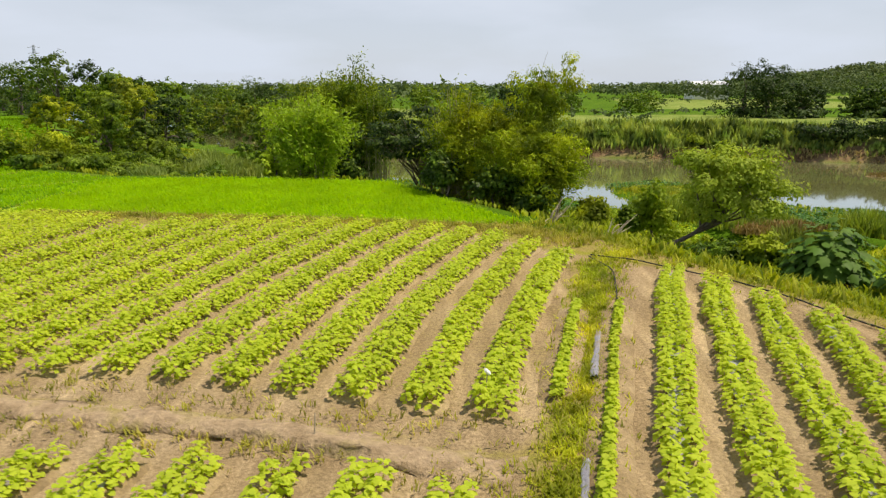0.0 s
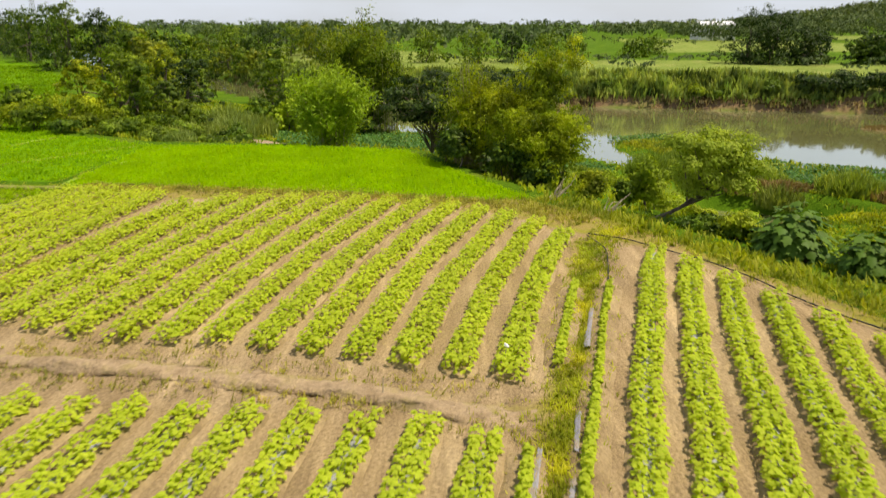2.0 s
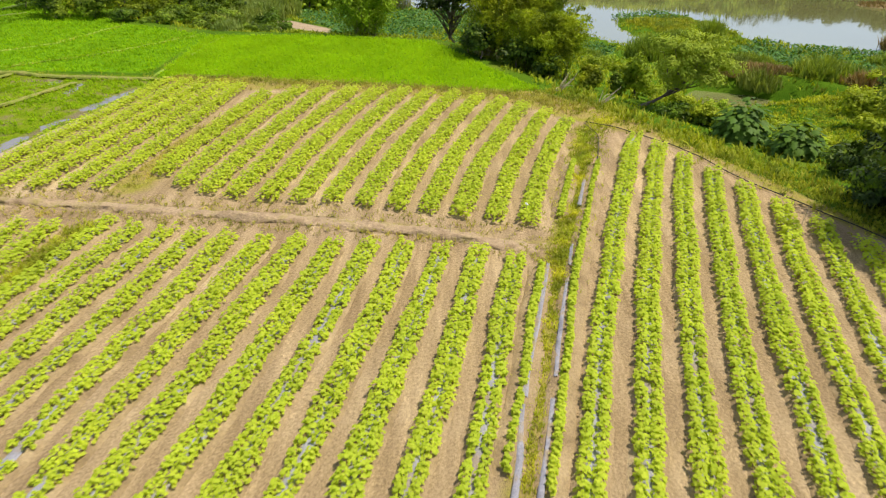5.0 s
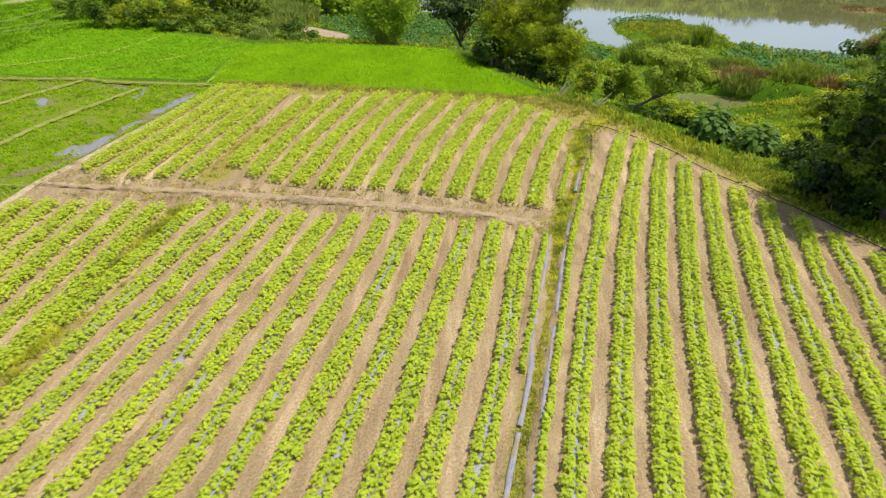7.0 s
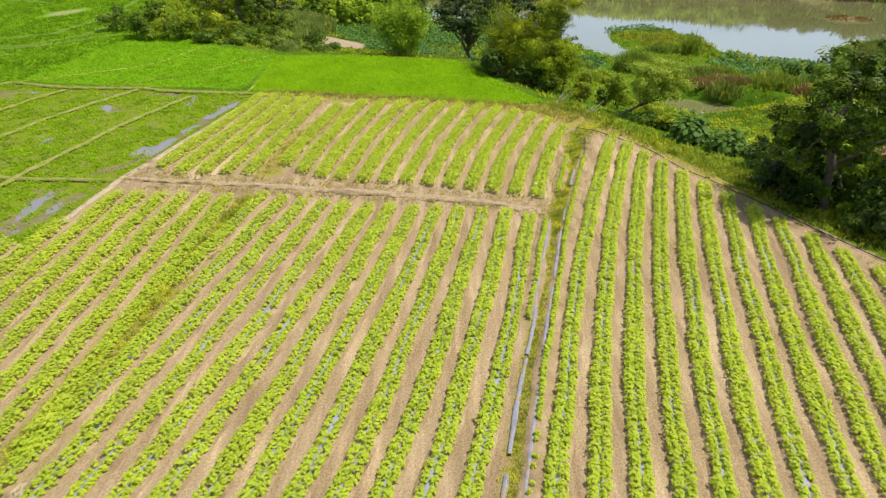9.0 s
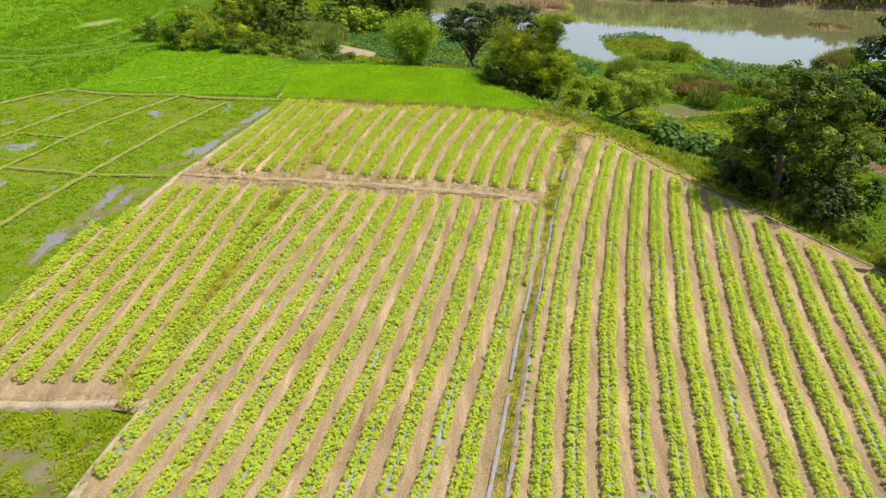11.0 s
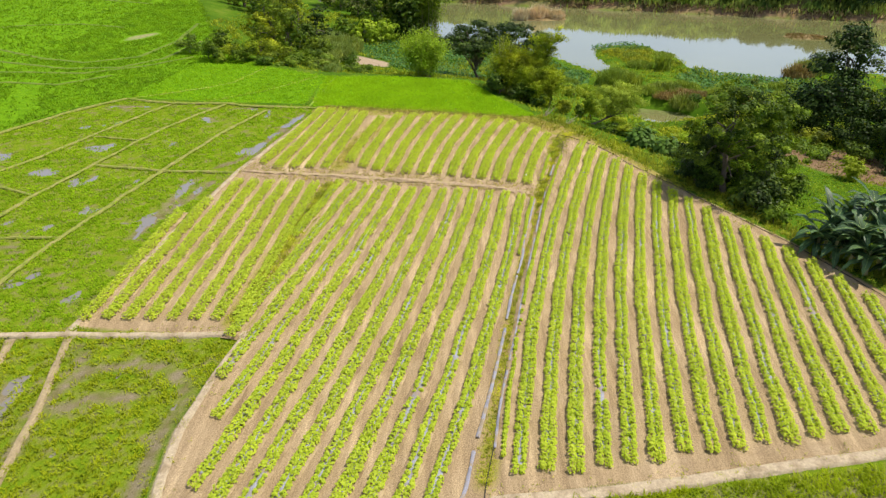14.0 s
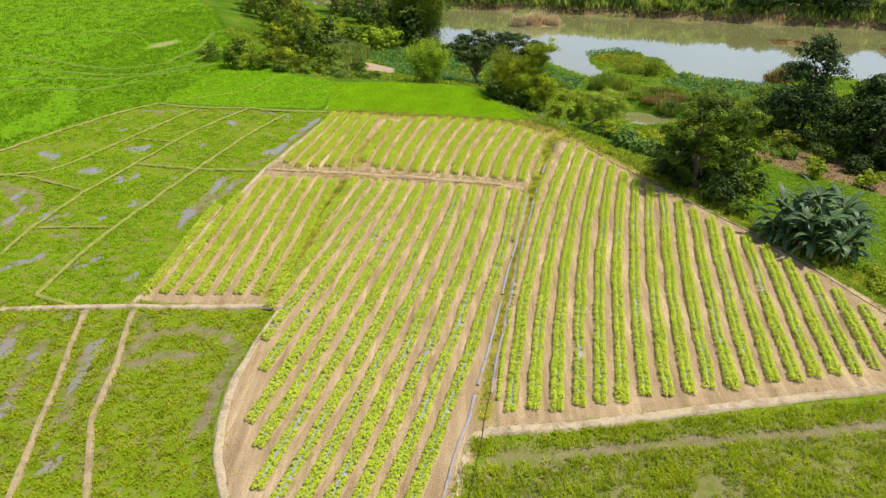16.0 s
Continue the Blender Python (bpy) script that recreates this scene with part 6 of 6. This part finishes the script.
# ---- drain strips, hose and small things ----
def film_strip(line, width, seed):
    p = resample(line, 0.3)
    t = unit(np.gradient(p, axis=0))
    nrm = np.stack([-t[:, 1], t[:, 0]], 1)
    cols = []
    for k, (u, h) in enumerate([(-1, 0.04), (-0.5, 0.12), (0, 0.1), (0.5, 0.13), (1, 0.04)]):
        off = u * width / 2 * (1 + 0.35 * wobble(p[:, 0] + 3 * k, p[:, 1], 2.1, seed + k))
        x, y = p[:, 0] + nrm[:, 0] * off, p[:, 1] + nrm[:, 1] * off
        cols.append(np.stack([x, y, h + 0.02 * wobble(x, y, 5.5, seed + 20 + k)], 1))
    v = np.stack(cols, 1)
    n, m = v.shape[:2]
    i = np.arange(n * m).reshape(n, m)
    f = np.stack([i[:-1, :-1].ravel(), i[1:, :-1].ravel(), i[1:, 1:].ravel(), i[:-1, 1:].ravel()], 1)
    return tagged(piece("plastic_strip", mesh_np("plastic_strip", v.reshape(-1, 3), f, True), M_STRIP), "bare crumpled silver plastic strip over a bed", "plastic strip", "strips in the drain")


def film_run(line, width, seed, pieces):
    """A run of torn strips with gaps between them, as (from, to) shares of its length."""
    p = resample(line, 0.3)
    for k, (a, b) in enumerate(pieces):
        film_strip([tuple(q) for q in p[int(a * len(p)):int(b * len(p)) + 1]], width, seed + 30 * k)


film_run([(1.3, 9.1), (0.32, 4.57), (-0.35, 1.47), (-0.67, -0.86), (-1.85, -6.0), (-2.73, -10.75), (-3.85, -16.06), (-4.6, -19.2), (-4.95, -21.3), (-5.5, -22.7), (-5.95, -24.7), (-6.6, -28)], 0.17, 1, [(0.02, 0.2), (0.21, 0.335), (0.345, 0.48), (0.5, 0.74), (0.76, 0.98)])
film_run([(5.15, 22.8), (4.2, 18.2), (3.2, 14.1), (2.3, 10.4), (1.2, 5.5), (0.45, 1.8), (-0.3, -1.7), (-1.72, -8.84), (-2.09, -10.74), (-3.2, -16.06), (-3.8, -20.2)], 0.15, 2, [(0.17, 0.23), (0.3, 0.335), (0.36, 0.47), (0.49, 0.62), (0.64, 0.82), (0.84, 0.97)])
crop_row(np.array([4.55, 1.95, 0.95, -0.1]), np.array([17.8, 7.8, 3.0, -1.5]), 0.3, 901, False, 0.2)
crop_row(np.array([-0.1, -1.4, -2.6, -3.3]), np.array([-1.5, -8.0, -14.5, -19.8]), 0.28, 902, False, 0.2)
crop_row(np.array([3.5, 2.9, 2.05]), np.array([18.0, 15.66, 12.0]), 0.26, 903, False, 0.3)
crop_row(np.array([1.0, 0.0, -1.0]), np.array([8.6, 3.8, -1.0]), 0.26, 904, False, 0.2)


def hose(line, r, label):
    p = resample(line, 0.3)
    z = land_z(p[:, 0], p[:, 1]) + 0.08 + 0.02 * wobble(p[:, 0], p[:, 1], 1.5, 4)
    v, f = tube_np(np.column_stack([p, np.maximum(z, 0.05)]), r, 6)
    return tagged(piece("irrigation_hose", mesh_np("irrigation_hose", v, f, True), M_HOSE), label, "hose", "irrigation hoses")


hose([(5.0, 23.6), (6.6, 22.6), (8.5, 20.2), (9.4, 18.5), (10.2, 16.2), (11.3, 14.2), (12.9, 11.5), (14.8, 7.6), (18.4, 1), (20.8, -5), (23, -11)], 0.022, "black irrigation hose along the field's edge")
hose([(4.9, 23.4), (5.3, 21.5), (4.7, 18.5), (3.6, 14.0)], 0.02, "black irrigation hose beside the drain")
hose([(-2.67, -13.0), (-3.06, -15.3), (-3.5, -18.1), (-3.9, -20.0), (-4.18, -21.4), (-4.28, -22.4), (-4.5, -23.6), (-4.8, -25.1), (-5.1, -26.5), (-5.9, -30)], 0.017, "thin black hose running out of the drain past the paddy")


def stake(x, y, h, tilt, top=False):
    e = thing("stake", "thin wooden stake stuck in the soil" + (" with a white plastic rag" if top else ""), "stake", "field stakes", (x, y, z_at(x, y)))
    piece("stick", mesh_np("stick", *tube_np(np.array([[0, 0, -0.2], [tilt * 0.5, 0, h * 0.5], [tilt, 0.05, h]]), np.array([0.016, 0.014, 0.01]), 6), True), M_DEAD, e)
    if top:
        bm = bmesh.new()
        bmesh.ops.create_icosphere(bm, subdivisions=2, radius=0.055, matrix=Matrix.Translation((tilt, 0.05, h)))
        for v in bm.verts:
            v.co += Vector((0.02 * math.sin(40 * v.co.z), 0.02 * math.cos(31 * v.co.x), 0.02 * math.sin(23 * v.co.y)))
        part("rag", bm, M_WHITE, e, "white plastic rag")


stake(0.75, 12.2, 0.55, 0.05, True)
stake(10.8, 11.4, 0.9, 0.2)
stake(-2.1, 10.6, 0.5, 0.02)
stake(-26.4, 18.0, 0.8, 0.1)
stake(-34.0, -11.0, 0.6, 0.1, True)


def dead_stalk(at, seed):
    r = np.random.RandomState(seed)
    e = thing("dead_branches", "pale dead branches leaning at the field's corner", "branches", "dead branches", at)
    for k in range(9):
        tip = np.array([r.uniform(0.0, 1.1), r.uniform(-0.4, 0.5), r.uniform(0.3, 1.3)])
        s = np.linspace(0, 1, 6)[:, None]
        line = np.array([r.uniform(-0.2, 0.2), r.uniform(-0.2, 0.2), -0.1]) + tip * s + np.sin(s * math.pi) * r.normal(size=3) * 0.12
        piece("branch", mesh_np("branch", *tube_np(line, np.linspace(0.035, 0.01, 6), 5), True), M_DEAD, e)
    return e


dead_stalk(on(6.6, 27.6), 3)
dead_stalk(on(4.4, 29.6), 4)


# ---- far building and pylon ----
def warehouse(x, y, w, d, h, turn):
    e = thing("warehouse", "long white warehouse beyond the trees", "building")
    e.matrix_world = pose(x, y, z_at(x, y) - 0.2, 0, 0, turn)
    bm = bmesh.new()
    bmesh.ops.create_cube(bm, size=1, matrix=Matrix.Translation((0, 0, h / 2)) @ Matrix.Diagonal((w, d, h, 1)))
    wall = part("wall", bm, M_WHITE, e)
    bm = bmesh.new()
    e0, e1 = w / 2 + 0.5, d / 2 + 0.6
    vs = [bm.verts.new(c) for c in ((-e0, -e1, h), (e0, -e1, h), (e0, 0, h + 2), (-e0, 0, h + 2), (-e0, e1, h), (e0, e1, h), (-e0, -e1, h + 0.2), (e0, -e1, h + 0.2), (e0, 0, h + 2.2), (-e0, 0, h + 2.2), (-e0, e1, h + 0.2), (e0, e1, h + 0.2))]
    for q in ((0, 1, 2, 3), (3, 2, 5, 4), (6, 9, 8, 7), (9, 10, 11, 8), (0, 6, 7, 1), (4, 5, 11, 10), (0, 3, 9, 6), (3, 4, 10, 9), (1, 7, 8, 2), (2, 8, 11, 5)):
        bm.faces.new([vs[k] for k in q])
    part("roof", bm, M_ROOF, e)
    for k in range(7):
        bm = bmesh.new()
        bmesh.ops.create_cube(bm, size=1, matrix=Matrix.Translation((-w / 2 + w * (k + 0.5) / 7, -d / 2 - 0.03, h * 0.62)) @ Matrix.Diagonal((w / 11, 0.12, h * 0.2, 1)))
        part("window", bm, M_STEEL, wall)


warehouse(163, 452, 22, 14, 8.9, 8)


def pylon(x, y, h):
    e = thing("pylon", "grey lattice power pylon on the horizon", "pylon", at=(x, y, z_at(x, y)))
    legs = []
    for sx in (-1, 1):
        for sy in (-1, 1):
            legs.append(tube_np(np.array([[sx * 3, sy * 3, 0], [sx * 1.2, sy * 1.2, h * 0.6], [sx * 0.5, sy * 0.5, h]]), 0.16, 4))
    for k in range(9):
        z0, z1 = h * k / 9, h * (k + 1) / 9
        r0, r1 = np.interp([z0, z1], [0, h * 0.6, h], [3, 1.2, 0.5])
        for s in (-1, 1):
            legs.append(tube_np(np.array([[-r0, s * r0, z0], [0, s * (r0 + r1) / 2, (z0 + z1) / 2], [r1, s * r1, z1]]), 0.1, 4))
            legs.append(tube_np(np.array([[r0, s * r0, z0], [0, s * (r0 + r1) / 2, (z0 + z1) / 2], [-r1, s * r1, z1]]), 0.1, 4))
    piece("lattice", mesh_np("lattice", *joined(legs)), M_STEEL, e)
    for z in (0.72, 0.84, 0.95):
        piece("crossarm", mesh_np("crossarm", *tube_np(np.array([[-5, 0, h * z], [0, 0, h * z + 0.8], [5, 0, h * z]]), 0.15, 4)), M_STEEL, e)


pylon(-332, 600, 42)
